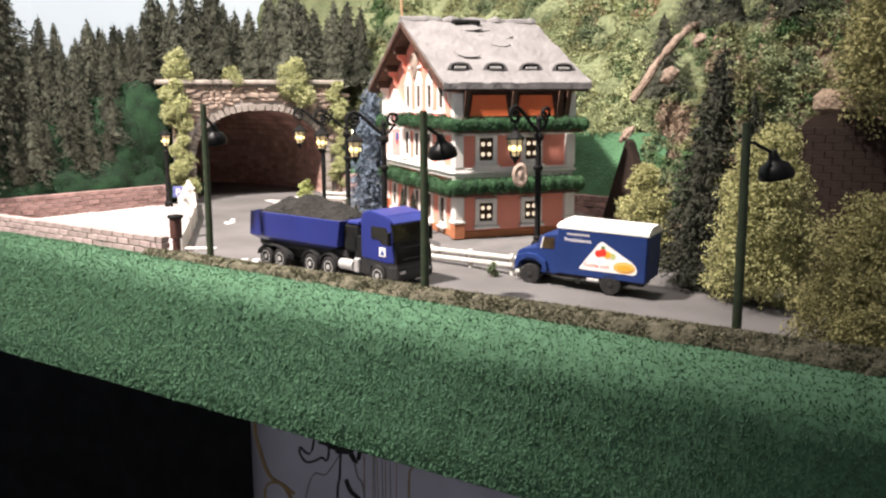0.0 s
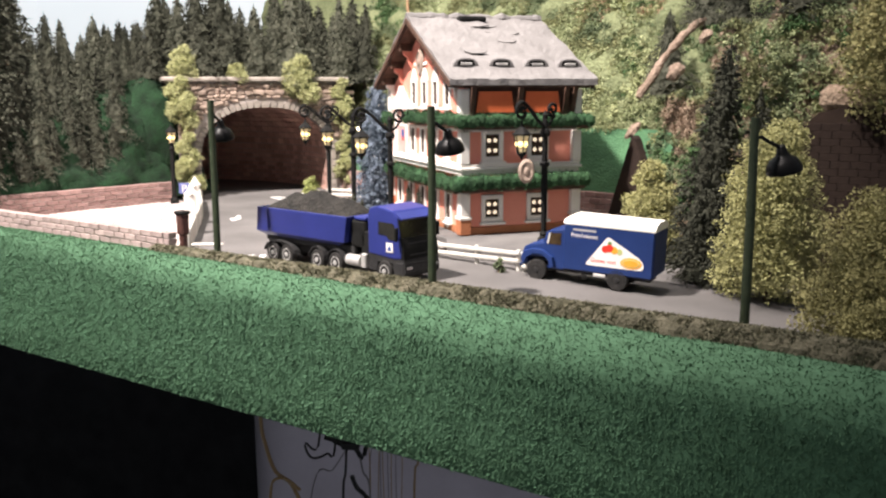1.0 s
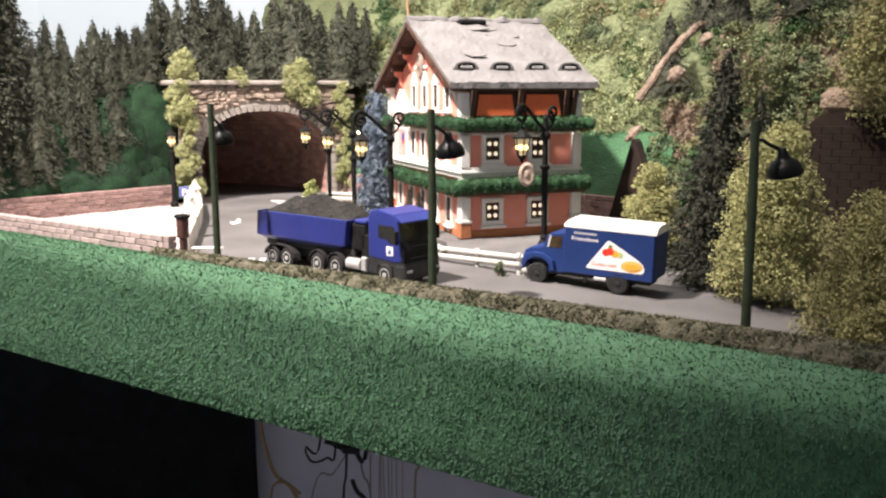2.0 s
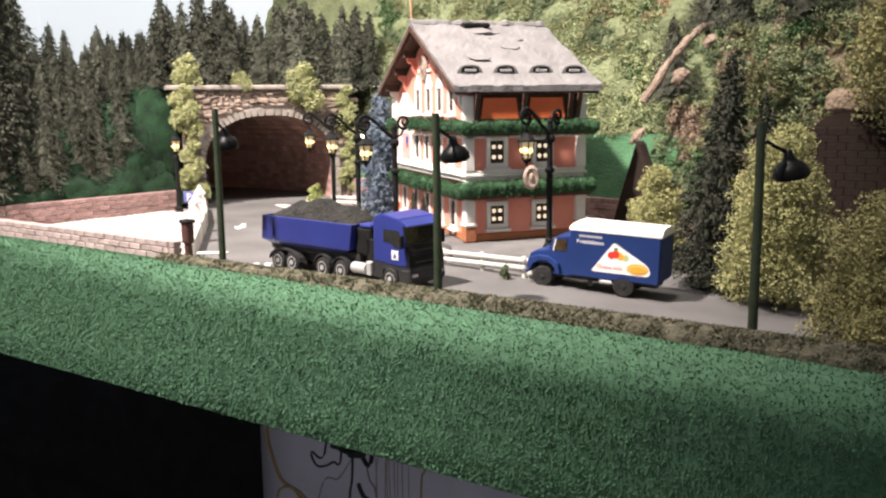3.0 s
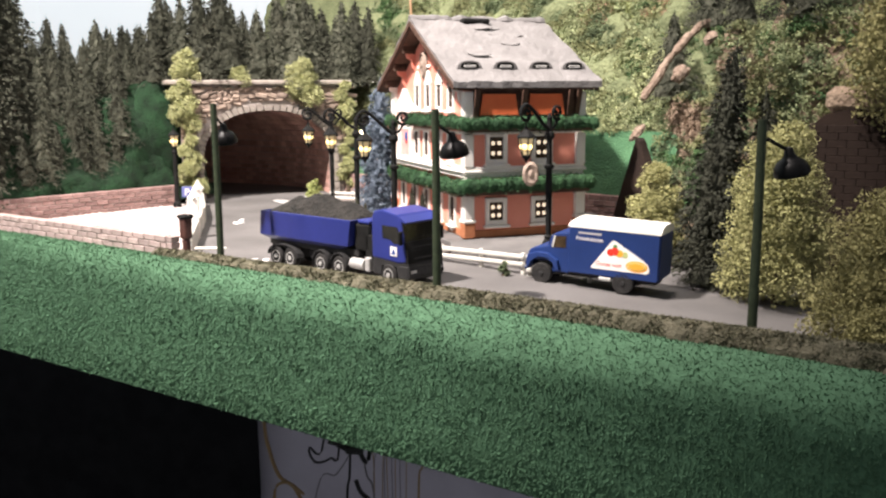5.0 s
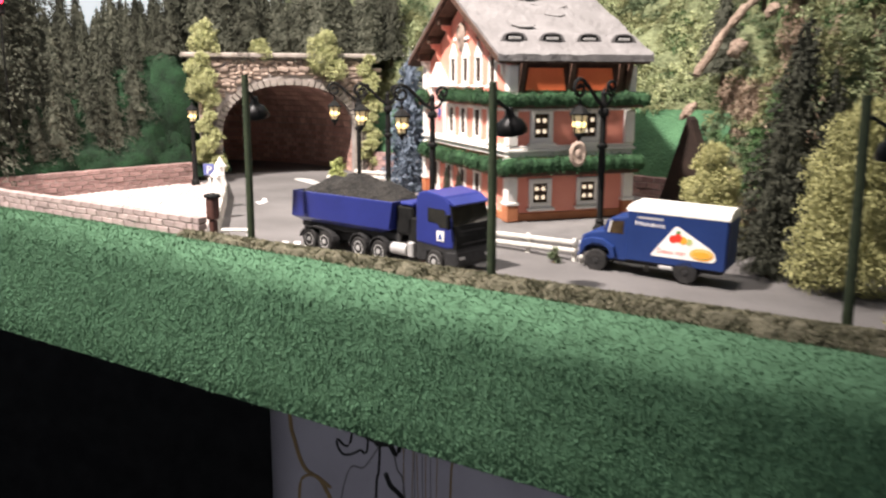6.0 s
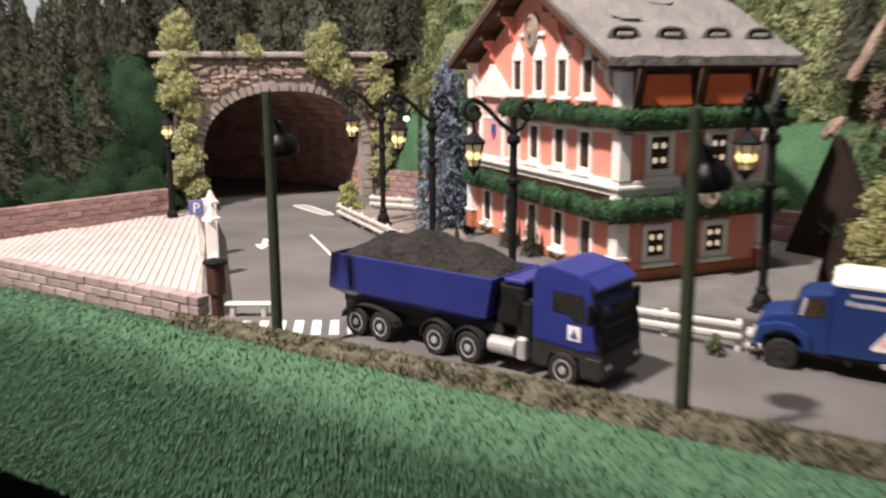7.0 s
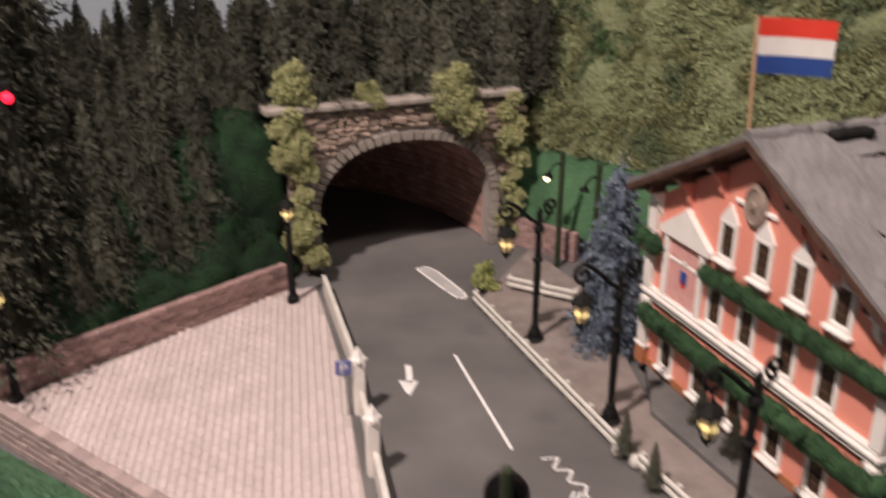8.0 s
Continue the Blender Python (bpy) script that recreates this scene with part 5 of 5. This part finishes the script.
def pole_lamp(x, y, z0, top, dx, dy, reach, label, k=1.0):
    h = top - z0
    ob = root("pole_lamp", x, y, z0, math.degrees(math.atan2(dy, dx)), label, "street lamp", "green lamp poles along the edge")
    part("pole", tube(bmesh.new(), [(0, 0, -0.9), (0.02, 0, h * 0.5), (0, 0.01, h)], [0.185, 0.175, 0.16], 12), POLEGREEN, ob)
    arm = tube(bmesh.new(), [(0.05, 0, h - 0.75), (0.35, 0, h - 0.72), (0.6, 0, h - 0.85), (reach, 0, h - 1.15)], 0.07, 7)
    part("arm", arm, BLACK, ob)
    shade = lathe(bmesh.new(), [(0.08, 0.66), (0.15, 0.62), (0.2, 0.36), (0.3, 0.22), (0.5, 0.1), (0.62, -0.12), (0.66, -0.32), (0.64, -0.38), (0.56, -0.38), (0.3, -0.2)], 28)
    part("bell_shade", shade, BELL, ob, "black enamelled bell shade", smooth=True, at=place(reach + 0.08, 0, h - 1.15 - 0.5 * k, 0, -14, 0) @ Matrix.Diagonal((k, k, k, 1)))
    return ob


pole_lamp(-16.05, 50.6, 0.9, 8.65, 0.0, 1.0, 1.4, "dark green lamp pole with black bell shade")
pole_lamp(-4.24, 43.8, 0.8, 8.4, 0.45, 0.89, 1.4, "dark green lamp pole with black bell shade")
pole_lamp(7.83, 39.0, 0.45, 8.02, 0.88, 0.47, 1.35, "dark green lamp pole with black bell shade")
for x, y, lit in ((-13.3, 84.3, True), (-11.3, 81.7, False)):
    ob = pole_lamp(x, y, 0.0, 7.6, -0.9, -0.4, 0.8, "thin dark pole lamp behind the house", 0.45)
    if lit:
        b = bmesh.new()
        bmesh.ops.create_icosphere(b, subdivisions=2, radius=0.2)
        part("bulb", b, BULB, ob, "lit bulb", at=place(1.0, 0, 6.0))
sig = root("signal_post", -38.8, 69.3, 6.77, 0, "dark signal post with a red light among the firs", "signal")
part("post", tube(bmesh.new(), [(0, 0, -6.5), (0, 0, 6.4)], 0.06, 8), BLACK, sig)
part("signal_head", a_box(-0.3, 0.3, -0.2, 0.2, 6.0, 7.6, 0.08), BLACK, sig)
b = bmesh.new()
bmesh.ops.create_icosphere(b, subdivisions=2, radius=0.26)
part("red_light", b, REDBULB, sig, at=place(0.15, -0.28, 6.9))


# ---- rails, posts and small things ----
def guard_rail(a, b, z, label="low white double guard rail", group="guard rails"):
    run, heading = along(a, b)
    ob = root("guard_rail", a[0], a[1], z, heading, label, "guard rail", group)
    for zz in (0.32, 0.72):
        part("rail", a_box(0, run, -0.09, 0.09, zz - 0.11, zz + 0.11, 0.05), OFFWHITE, ob)
    n = max(2, round(run / 2.4) + 1)
    data = mesh_of("post", a_box(-0.1, 0.1, 0.06, 0.24, -0.4, 0.9, 0.03), OFFWHITE)
    for k in range(n):
        shared("post", data, ob, place(0.15 + (run - 0.3) * k / (n - 1), 0, 0))
    return ob


guard_rail((-18.3, 78.4), (-11.5, 64.3), 0.05)
guard_rail((-10.7, 63.0), (-8.3, 58.7), 0.05)
guard_rail((-7.9, 58.0), (-5.2, 54.7), 0.0)
guard_rail((-5.1, 54.5), (-0.4, 51.7), 0.0)
guard_rail((-0.3, 51.6), (3.0, 50.8), -0.25)
guard_rail((-16.4, 79.9), (-12.4, 78.1), 0.35)
for x, y in ((-11.4, 64.0), (-10.75, 63.2), (-8.2, 58.5)):
    bm = bmesh.new()
    bmesh.ops.create_icosphere(bm, subdivisions=2, radius=0.3)
    for v in bm.verts:
        v.co *= 1 + 0.2 * noise.noise(v.co * 4 + Vector((x, y, 0)))
        v.co.z *= 1.2
    single("end_stone", bm, OFFWHITE, "pale rounded stone at the guard rail's end", "stone", "rail end stones", smooth=True, at=place(x, y, 0.3))
for x, y, h in ((-22.85, 66.4, 3.4), (-21.5, 61.9, 3.3)):
    ob = root("gate_post", x, y, 0, 18, "white pointed gate post beside the parking lot", "post", "gate posts")
    part("shaft", a_box(-0.27, 0.27, -0.27, 0.27, -0.1, h - 0.7, 0.04), WHITE, ob)
    part("cap", lathe(bmesh.new(), [(0.42, h - 0.72), (0.42, h - 0.6), (0.3, h - 0.52), (0.02, h)], 4), WHITE, ob)
sign = root("parking_sign", -23.45, 66.0, 0, 10, "small blue parking sign on a white post", "sign")
part("post", tube(bmesh.new(), [(0, 0, -0.1), (0, 0, 2.7)], 0.09, 8), WHITE, sign)
board = part("board", a_box(-0.36, 0.36, -0.16, -0.09, 2.2, 2.95, 0.03), SIGNBLUE, sign)


def lettering(text, size, material, parent, at):
    cu = bpy.data.curves.new("lettering", "FONT")
    cu.body, cu.size, cu.align_x, cu.extrude = text, size * M, "CENTER", 0.006 * M
    cu.materials.append(material)
    ob = new("lettering", cu)
    ob.parent = parent
    ob.matrix_basis = at
    return ob


lettering("P", 0.72, WHITE, board, place(0, -0.17, 2.32, 90, 0, 0))
box_ = root("post_box", -18.75, 53.0, 0, -30, "dark red-brown post box on a slim pillar", "post box")
part("pillar", a_box(-0.17, 0.17, -0.17, 0.17, -0.1, 1.6, 0.04), MAILRED, box_)
part("case", a_box(-0.27, 0.27, -0.25, 0.25, 1.4, 2.55, 0.06), MAILRED, box_)
part("lid", a_box(-0.36, 0.36, -0.34, 0.34, 2.5, 2.7, 0.08), BLACK, box_)
bench = root("bench", -18.2, 55.2, 0, 2, "small weathered pale bench beside the low wall", "bench")
part("seat", a_box(-0.9, 0.9, -0.2, 0.2, 0.42, 0.54, 0.04), OFFWHITE, bench)
for x in (-0.6, 0.6):
    part("leg", a_box(x - 0.1, x + 0.1, -0.16, 0.16, -0.05, 0.42, 0.03), OFFWHITE, bench)
for x, y, h in ((-11.2, 63.7, 2.2), (-10.3, 61.6, 2.1)):
    fir(3, x, y, 0.3, h, "tiny dark green conifer beside the guard rail", "little conifers")
for u, v in ((0.35, 9.2), (0.3, 6.8)):
    p = house.matrix_world @ Vector((u * M, v * M, 0)) / M
    fir(1, p.x, p.y, 0.62, 2.3, "tiny dark green conifer by the house wall", "little conifers")


# ---- vehicles ----
def wheel_data(radius, width, rim):
    tyre = lathe(bmesh.new(), [(radius * 0.6, -width / 2), (radius * 0.93, -width / 2), (radius, -width * 0.36), (radius, width * 0.36), (radius * 0.93, width / 2), (radius * 0.6, width / 2)], 24)
    hub = lathe(bmesh.new(), [(radius * 0.62, width * 0.40), (radius * 0.62, width * 0.515), (radius * 0.54, width * 0.52), (radius * 0.46, width * 0.36), (radius * 0.26, width * 0.38), (radius * 0.22, width * 0.6), (radius * 0.08, width * 0.62)], 20)
    return mesh_of("tyre", tyre, TYRE), mesh_of("rim", hub, rim)


def put_wheel(parent, data, x, y, z, flip):
    w = new("wheel")
    w.empty_display_size = 0.01
    w.parent = parent
    w.matrix_basis = place(x, y, z, 90 if flip else -90)
    for name, d in zip(("tyre", "rim"), data):
        shared(name, d, w, Matrix())


def side_cut(outline, y0, y1, bevel=0.0):
    """A solid with its outline in x and z, from y0 to y1."""
    bm = prism(bmesh.new(), outline, y1 - y0, upright(0, y1, 0))
    bmesh.ops.recalc_face_normals(bm, faces=bm.faces)
    if bevel:
        bmesh.ops.bevel(bm, geom=list(bm.edges), offset=bevel, segments=2, affect="EDGES", profile=0.6)
    return bm


truck = root("dump_truck", -12.97, 53.67, 0, -36.5, "blue five-axle dump truck loaded with dark soil", "truck")
truck.scale = (0.957, 1.0, 1.0)
part("chassis", a_box(-1.2, 9.6, -0.6, 0.6, 0.6, 1.15, 0.05), CHASSIS, truck)
# skip: outer shell with sloping tail and open top
shell = bmesh.new()
rows3 = []
for z, xa, xb, yy in ((1.4, -0.7, 5.2, 1.05), (1.62, -1.35, 5.95, 1.27), (2.95, -1.1, 6.3, 1.36), (2.95, -0.98, 6.18, 1.24), (1.9, -1.1, 5.8, 1.15)):
    rows3.append([shell.verts.new(p) for p in ((xa, -yy, z), (xb, -yy, z), (xb, yy, z), (xa, yy, z))])
shell.faces.new(rows3[0][::-1])
for a, b in zip(rows3, rows3[1:]):
    for k in range(4):
        shell.faces.new((a[k], a[(k + 1) % 4], b[(k + 1) % 4], b[k]))
shell.faces.new(rows3[-1])
bmesh.ops.bevel(shell, geom=list(shell.edges), offset=0.04, segments=2, affect="EDGES", profile=0.6)
bed = part("skip", shell, BLUE, truck, "blue tipping skip")
# front of the blue skip, painted black as the shade behind the cab
part("skip_front", a_box(6.15, 7.3, -1.0, 1.0, 1.45, 2.8, 0.1), BLACK, truck, "skip headboard coloured black for the shade behind the cab")
part("skip_lip", a_box(6.45, 7.3, -1.0, 1.0, 2.8, 2.98, 0.05), BLUE, truck)
part("rib", a_box(-0.25, -0.15, -1.36, -1.28, 1.8, 2.85, 0.03), BLUE, bed)
part("under_frame", a_box(-0.9, 6.4, -0.95, 0.95, 1.1, 1.5, 0.06), CHASSIS, truck)
bm = bmesh.new()
nx, ny = 40, 16
g = [[None] * (ny + 1) for _ in range(nx + 1)]
for i in range(nx + 1):
    for j in range(ny + 1):
        x, y = -1.0 + 7.2 * i / nx, -1.22 + 2.44 * j / ny
        fx, fy = math.sin(math.pi * i / nx) ** 0.6, math.sin(math.pi * j / ny) ** 0.8
        lump = noise.noise(Vector((x * 1.1, y * 1.1, 0))) * 0.25 + noise.noise(Vector((x * 3, y * 3, 2))) * 0.12 + noise.noise(Vector((x * 7, y * 7, 5))) * 0.05
        g[i][j] = bm.verts.new((x, y, 2.75 + fx * fy * (1.05 + lump) + 0.05))
for i in range(nx):
    for j in range(ny):
        bm.faces.new((g[i][j], g[i + 1][j], g[i + 1][j + 1], g[i][j + 1]))
part("soil_load", bm, LOAD, truck, "heaped dark soil", smooth=True)
cab = side_cut([(7.75, 1.32), (9.6, 1.18), (10.02, 1.24), (10.1, 1.7), (9.96, 2.2), (9.8, 3.15), (9.5, 3.48), (8.4, 3.66), (7.9, 3.55), (7.75, 3.2)], -1.25, 1.25, 0.07)
cab = part("cab", cab, BLUE, truck, "blue driver's cab")
part("lower_skirt", side_cut([(7.75, 0.5), (8.3, 0.5), (8.4, 0.95), (9.4, 0.95), (9.5, 0.4), (10.15, 0.35), (10.3, 0.6), (10.2, 1.22), (9.6, 1.24), (7.75, 1.38)], -1.22, 1.22, 0.04), CHASSIS, cab, "black lower skirt and bumper")
for s in (-1, 1):
    part("side_window", side_cut([(8.5, 2.32), (9.05, 2.28), (9.25, 2.1), (9.65, 2.1), (9.6, 2.8), (9.5, 2.9), (8.5, 2.92)], s * 1.265 - 0.01, s * 1.265 + 0.01), TRUCKGLASS, cab)
    part("mirror", a_box(9.85, 10.0, s * 1.45 - 0.12, s * 1.45 + 0.12, 2.1, 2.75, 0.04), BLACK, cab)
    part("headlight", a_box(10.18, 10.28, s * 0.9 - 0.22, s * 0.9 + 0.22, 0.62, 0.86, 0.03), RIM, cab)
part("bumper", a_box(9.6, 10.25, -1.25, 1.25, 0.4, 1.1, 0.08), CHASSIS, cab, "black front bumper")
part("windscreen", side_cut([(9.99, 2.22), (10.03, 2.22), (9.85, 3.08), (9.79, 3.08)], -1.2, 1.2), TRUCKGLASS, cab)
part("grille", side_cut([(10.0, 1.2), (10.22, 1.2), (10.17, 1.75), (10.04, 2.2), (9.9, 2.2)], -1.23, 1.23, 0.03), BLACK, cab)
for z in (1.4, 1.58, 1.76, 1.94):
    part("grille_bar", a_box(10.1, 10.21 - 0.16 * (z - 1.4), -0.8, 0.8, z - 0.03, z + 0.03, 0.01), CHASSIS, cab)
part("wiper", tube(bmesh.new(), [(10.05, -0.9, 2.26), (10.0, 0.0, 2.4)], 0.025, 5), BLACK, cab)
part("sun_visor", side_cut([(9.72, 3.2), (10.02, 3.06), (10.06, 3.14), (9.6, 3.42)], -1.2, 1.2, 0.02), BLUE, cab)
plate = part("door_badge", a_box(9.05, 9.5, -1.282, -1.262, 1.5, 1.95, 0.005), WHITE, cab, "white square badge with a dark triangle")
part("badge_mark", side_cut([(9.13, 1.58), (9.42, 1.58), (9.28, 1.86)], -1.295, -1.283), NAVY, plate)
part("fuel_tank", tube(bmesh.new(), [(6.0, -0.98, 0.78), (7.0, -0.98, 0.78)], 0.28, 14), RIM, truck, "silver fuel tank")
part("battery_box", a_box(7.1, 7.45, -1.2, -0.7, 0.5, 1.2, 0.05), RIM, truck)
# pipe and box coloured dark for the shaded gap between skip and cab
part("intake_pipe", tube(bmesh.new(), [(7.5, -0.85, 1.1), (7.5, -0.85, 2.4)], 0.12, 10), CHASSIS, truck)
part("exhaust_box", a_box(6.95, 7.6, -1.0, 1.0, 1.1, 2.3, 0.06), BLACK, truck)
wd = wheel_data(0.53, 0.38, RIM)
for x in (0.0, 1.2, 3.75, 5.2, 8.9):
    for s in (-1, 1):
        put_wheel(truck, wd, x, s * (1.1 if x > 8 else 1.05), 0.53, s < 0)
for x, w in ((0.6, 1.35), (3.75, 0.65), (5.2, 0.65)):
    for s in (-1, 1):
        bm = bmesh.new()
        n = 9
        pts = [(x + w * 1.0 * math.cos(math.pi * k / n), 0.62 + 0.62 * math.sin(math.pi * k / n)) for k in range(n + 1)]
        prism(bm, pts + [(px * 0.96 + x * 0.04, pz * 0.95) for px, pz in reversed(pts)], 0.42, upright(0, s * 1.05 + 0.21, 0))
        part("mudguard", bm, CHASSIS, truck)

van = root("box_van", 4.7, 49.7, -0.50, 156.5, "blue long-nosed delivery van with a white roof and printed side", "van")
van.matrix_world = van.matrix_world @ pose(0, 0, 0, 0, -2.2, 0) @ Matrix.Diagonal((1.055, 1.04, 1.03, 1))
# x runs forward from the rear axle; the printed side is at +y
part("chassis", a_box(-1.4, 4.5, -0.55, 0.55, 0.45, 0.8, 0.04), CHASSIS, van)
body = part("box_body", a_box(-1.6, 2.65, -1.15, 1.15, 0.72, 2.95, 0.05), VANBLUE, van, "blue cargo box")
roof_bm = bmesh.new()
prof = [(-1.17, 2.92), (1.17, 2.92), (1.17, 3.02), (0.95, 3.22), (0.5, 3.32), (-0.5, 3.32), (-0.95, 3.22), (-1.17, 3.02)]
a = [roof_bm.verts.new((-1.64, y, z)) for y, z in prof]
b = [roof_bm.verts.new((2.45, y, z)) for y, z in prof]
c = [roof_bm.verts.new((2.72, y * 0.93, 2.92 + (z - 2.92) * 0.6)) for y, z in prof]
for p, q in ((a, b), (b, c)):
    for k in range(8):
        roof_bm.faces.new((p[k], p[(k + 1) % 8], q[(k + 1) % 8], q[k]))
roof_bm.faces.new(a[::-1])
roof_bm.faces.new(c)
bmesh.ops.recalc_face_normals(roof_bm, faces=roof_bm.faces)
part("roof", roof_bm, VANWHITE, van, "white rounded roof")
part("rear_door", a_box(-1.64, -1.6, -1.05, 1.05, 0.8, 2.85, 0.01), VANBLUE, van)
cabv = side_cut([(2.66, 0.6), (3.5, 0.6), (3.5, 1.1), (4.5, 1.1), (4.5, 0.75), (4.75, 0.75), (4.8, 1.2), (4.7, 1.55), (4.4, 1.72), (3.75, 1.85), (3.62, 2.35), (3.4, 2.52), (2.66, 2.6)], -0.9, 0.9, 0.07)
cabv = part("cab", cabv, VANBLUE, van, "rounded blue cab and bonnet")
for s in (-1, 1):
    part("fender", side_cut([(3.28, 0.72), (3.42, 1.05), (3.75, 1.28), (4.15, 1.28), (4.5, 1.05), (4.62, 0.72), (4.78, 0.9), (4.7, 1.35), (4.2, 1.52), (3.7, 1.5), (3.2, 1.2), (3.1, 0.72)], s * 0.98 - 0.14, s * 0.98 + 0.14, 0.03), VANBLUE, van)
    part("side_window", side_cut([(2.86, 1.82), (3.52, 1.82), (3.42, 2.36), (2.86, 2.4)], s * 0.905 - 0.012, s * 0.905 + 0.012), DARKGLASS, cabv)
    part("window_frame", side_cut([(3.48, 1.82), (3.56, 1.82), (3.46, 2.38), (3.38, 2.38)], s * 0.92 - 0.012, s * 0.92 + 0.012), OFFWHITE, cabv)
    part("headlight", lathe(bmesh.new(), [(0.17, 0), (0.19, 0.06), (0.05, 0.1)], 14, Matrix.LocRotScale((4.74, s * 0.92, 1.12), Euler((0, radians(90), 0)), None)), RIM, van)
part("windscreen", side_cut([(3.76, 1.88), (3.79, 1.88), (3.66, 2.34), (3.62, 2.34)], -0.78, 0.78), DARKGLASS, cabv)
part("bumper", a_box(4.78, 4.9, -0.95, 0.95, 0.55, 0.72, 0.04), VANBLUE, van)
part("step", a_box(0.55, 1.15, 1.0, 1.12, 0.52, 0.68, 0.03), RIM, van)
wv = wheel_data(0.5, 0.34, CHASSIS)
for x in (0.0, 3.95):
    for s in (-1, 1):
        put_wheel(van, wv, x, s * 0.98, 0.5, s < 0)
print_bm = bmesh.new()
o = [(-1.05, 0.95 + 0.12), (-1.18, 1.15), (-1.2, 1.32), (-1.12, 1.5), (-0.95, 1.66), (0.42, 2.46), (0.52, 2.48), (0.62, 2.40), (1.5, 1.16), (1.5, 1.10), (1.42, 1.07)]
prism(print_bm, o, 0.012, upright(0, 1.168, 0))
bmesh.ops.recalc_face_normals(print_bm, faces=print_bm.faces)
tri = part("side_print", print_bm, WHITE, body, "white triangular print with fruit and lettering")
back_ = Matrix.LocRotScale(None, Euler((radians(90), 0, radians(180))), None)


def disc(name, x, z, rx, rz, y, material, parent):
    bm = lathe(bmesh.new(), [(1, 0), (1, 0.01)], 24, Matrix.LocRotScale((x, y, z), Euler((radians(-90), 0, 0)), Vector((rx, rz, 1))))
    return part(name, bm, material, parent)


disc("oval_badge", -0.62, 1.37, 0.5, 0.26, 1.168, YELLOW, tri)
disc("oval_badge_field", -0.62, 1.37, 0.42, 0.19, 1.179, FOAM3, tri)
disc("oval_badge_core", -0.62, 1.37, 0.36, 0.15, 1.190, YELLOW, tri)
for x, z, s, m_ in ((0.62, 1.92, 0.17, RED), (0.42, 1.98, 0.18, RED), (0.2, 1.9, 0.17, YELLOW), (-0.05, 1.86, 0.14, FOAM3), (0.42, 2.2, 0.1, LEAFPRINT)):
    disc("fruit", x, z, s, s, 1.168 + 0.004 * s * 10, m_, tri)
lettering("Gutes von", 0.29, RED, tri, place(0.68, 1.172, 1.24) @ back_)
lettering("Frischdienst", 0.27, WHITE, body, place(1.65, 1.156, 2.34) @ back_)
part("small_print", a_box(1.1, 2.2, 1.15, 1.158, 2.64, 2.74), CONCRETE, body)

# ---- cables below the layout ----
def cable(name, pts, radius, material, y=61.0, label="thin cable hanging below the layout"):
    sm = []
    for k in range(len(pts) - 1):
        p0, p1, p2, p3 = (Vector((*pts[min(max(k + d, 0), len(pts) - 1)], 0)) for d in (-1, 0, 1, 2))
        for q in range(6):
            t = q / 6
            v = 0.5 * (2 * p1 + (p2 - p0) * t + (2 * p0 - 5 * p1 + 4 * p2 - p3) * t * t + (3 * p1 - p0 - 3 * p2 + p3) * t ** 3)
            sm.append((v.x, y, v.y))
    sm.append((pts[-1][0], y, pts[-1][1]))
    return single(name, tube(bmesh.new(), sm, radius, 6), material, label, "cable", "hanging cables", smooth=True)


cable("cable", [(-13.0, -1), (-13.3, -13.2), (-14.3, -13.8), (-13.9, -14.8), (-12.9, -14.5), (-12.3, -13.6), (-12.2, -3)], 0.08, CABLE, 61, "black cable loop hanging below the layout")
cable("cable", [(-13.1, -13.5), (-12.2, -13.75), (-11.2, -14.0), (-10.3, -13.9), (-9.6, -1.0)], 0.16, CABLE, 61.4, "thick black cable under the baseboard")
adapter = root("mains_adapter", -11.35, 61.4, -14.0, 0, "black plug adapter hanging on its cable", "adapter")
part("case", a_box(-0.6, 0.6, -0.3, 0.3, -0.3, 0.3, 0.12), CABLE, adapter)
part("sleeve", tube(bmesh.new(), [(-0.5, 0, 0.02), (-1.2, 0, 0.2)], [0.2, 0.1], 8), CABLE, adapter)
cable("cable", [(-11.6, -14.1), (-11.7, -15.9), (-11.9, -18), (-12.0, -30)], 0.09, CABLE, 61.2)
cable("cable", [(-10.9, -14.1), (-10.6, -15.9), (-10.1, -18), (-9.9, -30)], 0.06, CABLEG, 61.6)
cable("cable", [(-11.5, -14.1), (-12.7, -16.0), (-14.1, -17.3), (-16, -30)], 0.05, CABLEG, 61.9)
cable("cable", [(-11.2, -15.9), (-10.9, -16.7), (-10.4, -17.2), (-9.4, -18.5)], 0.15, CABLE, 60.8, "thick black plug lead")
cable("cable", [(-6.9, -3), (-6.9, -14.6), (-7.2, -16.9), (-7.4, -30)], 0.08, CABLEY, 62.2, "thin brown cable hanging down")
cable("cable", [(-17.5, -3), (-17.5, -12.0), (-17.2, -14.4), (-16.6, -16.2), (-15.6, -17.0), (-14.9, -18.5)], 0.13, CABLEY, 61.8, "thin brown cable hanging down")
cable("cable", [(-17.0, -18.6), (-16.8, -16.9), (-15.9, -16.6), (-14.9, -17.4)], 0.10, CABLEY, 61.6, "thin brown cable hanging down")
rb = random.Random(14)
for k in range(9):
    x = -10.4 + k * 0.3
    cable("cable", [(x, -3), (x + rb.uniform(-0.2, 0.2), -13.5), (x + rb.uniform(-0.5, 0.3), -16.5), (x + rb.uniform(-0.6, 0.2), -30)], 0.035, CABLEG if k % 2 else CABLEY, 63 + 0.1 * k)
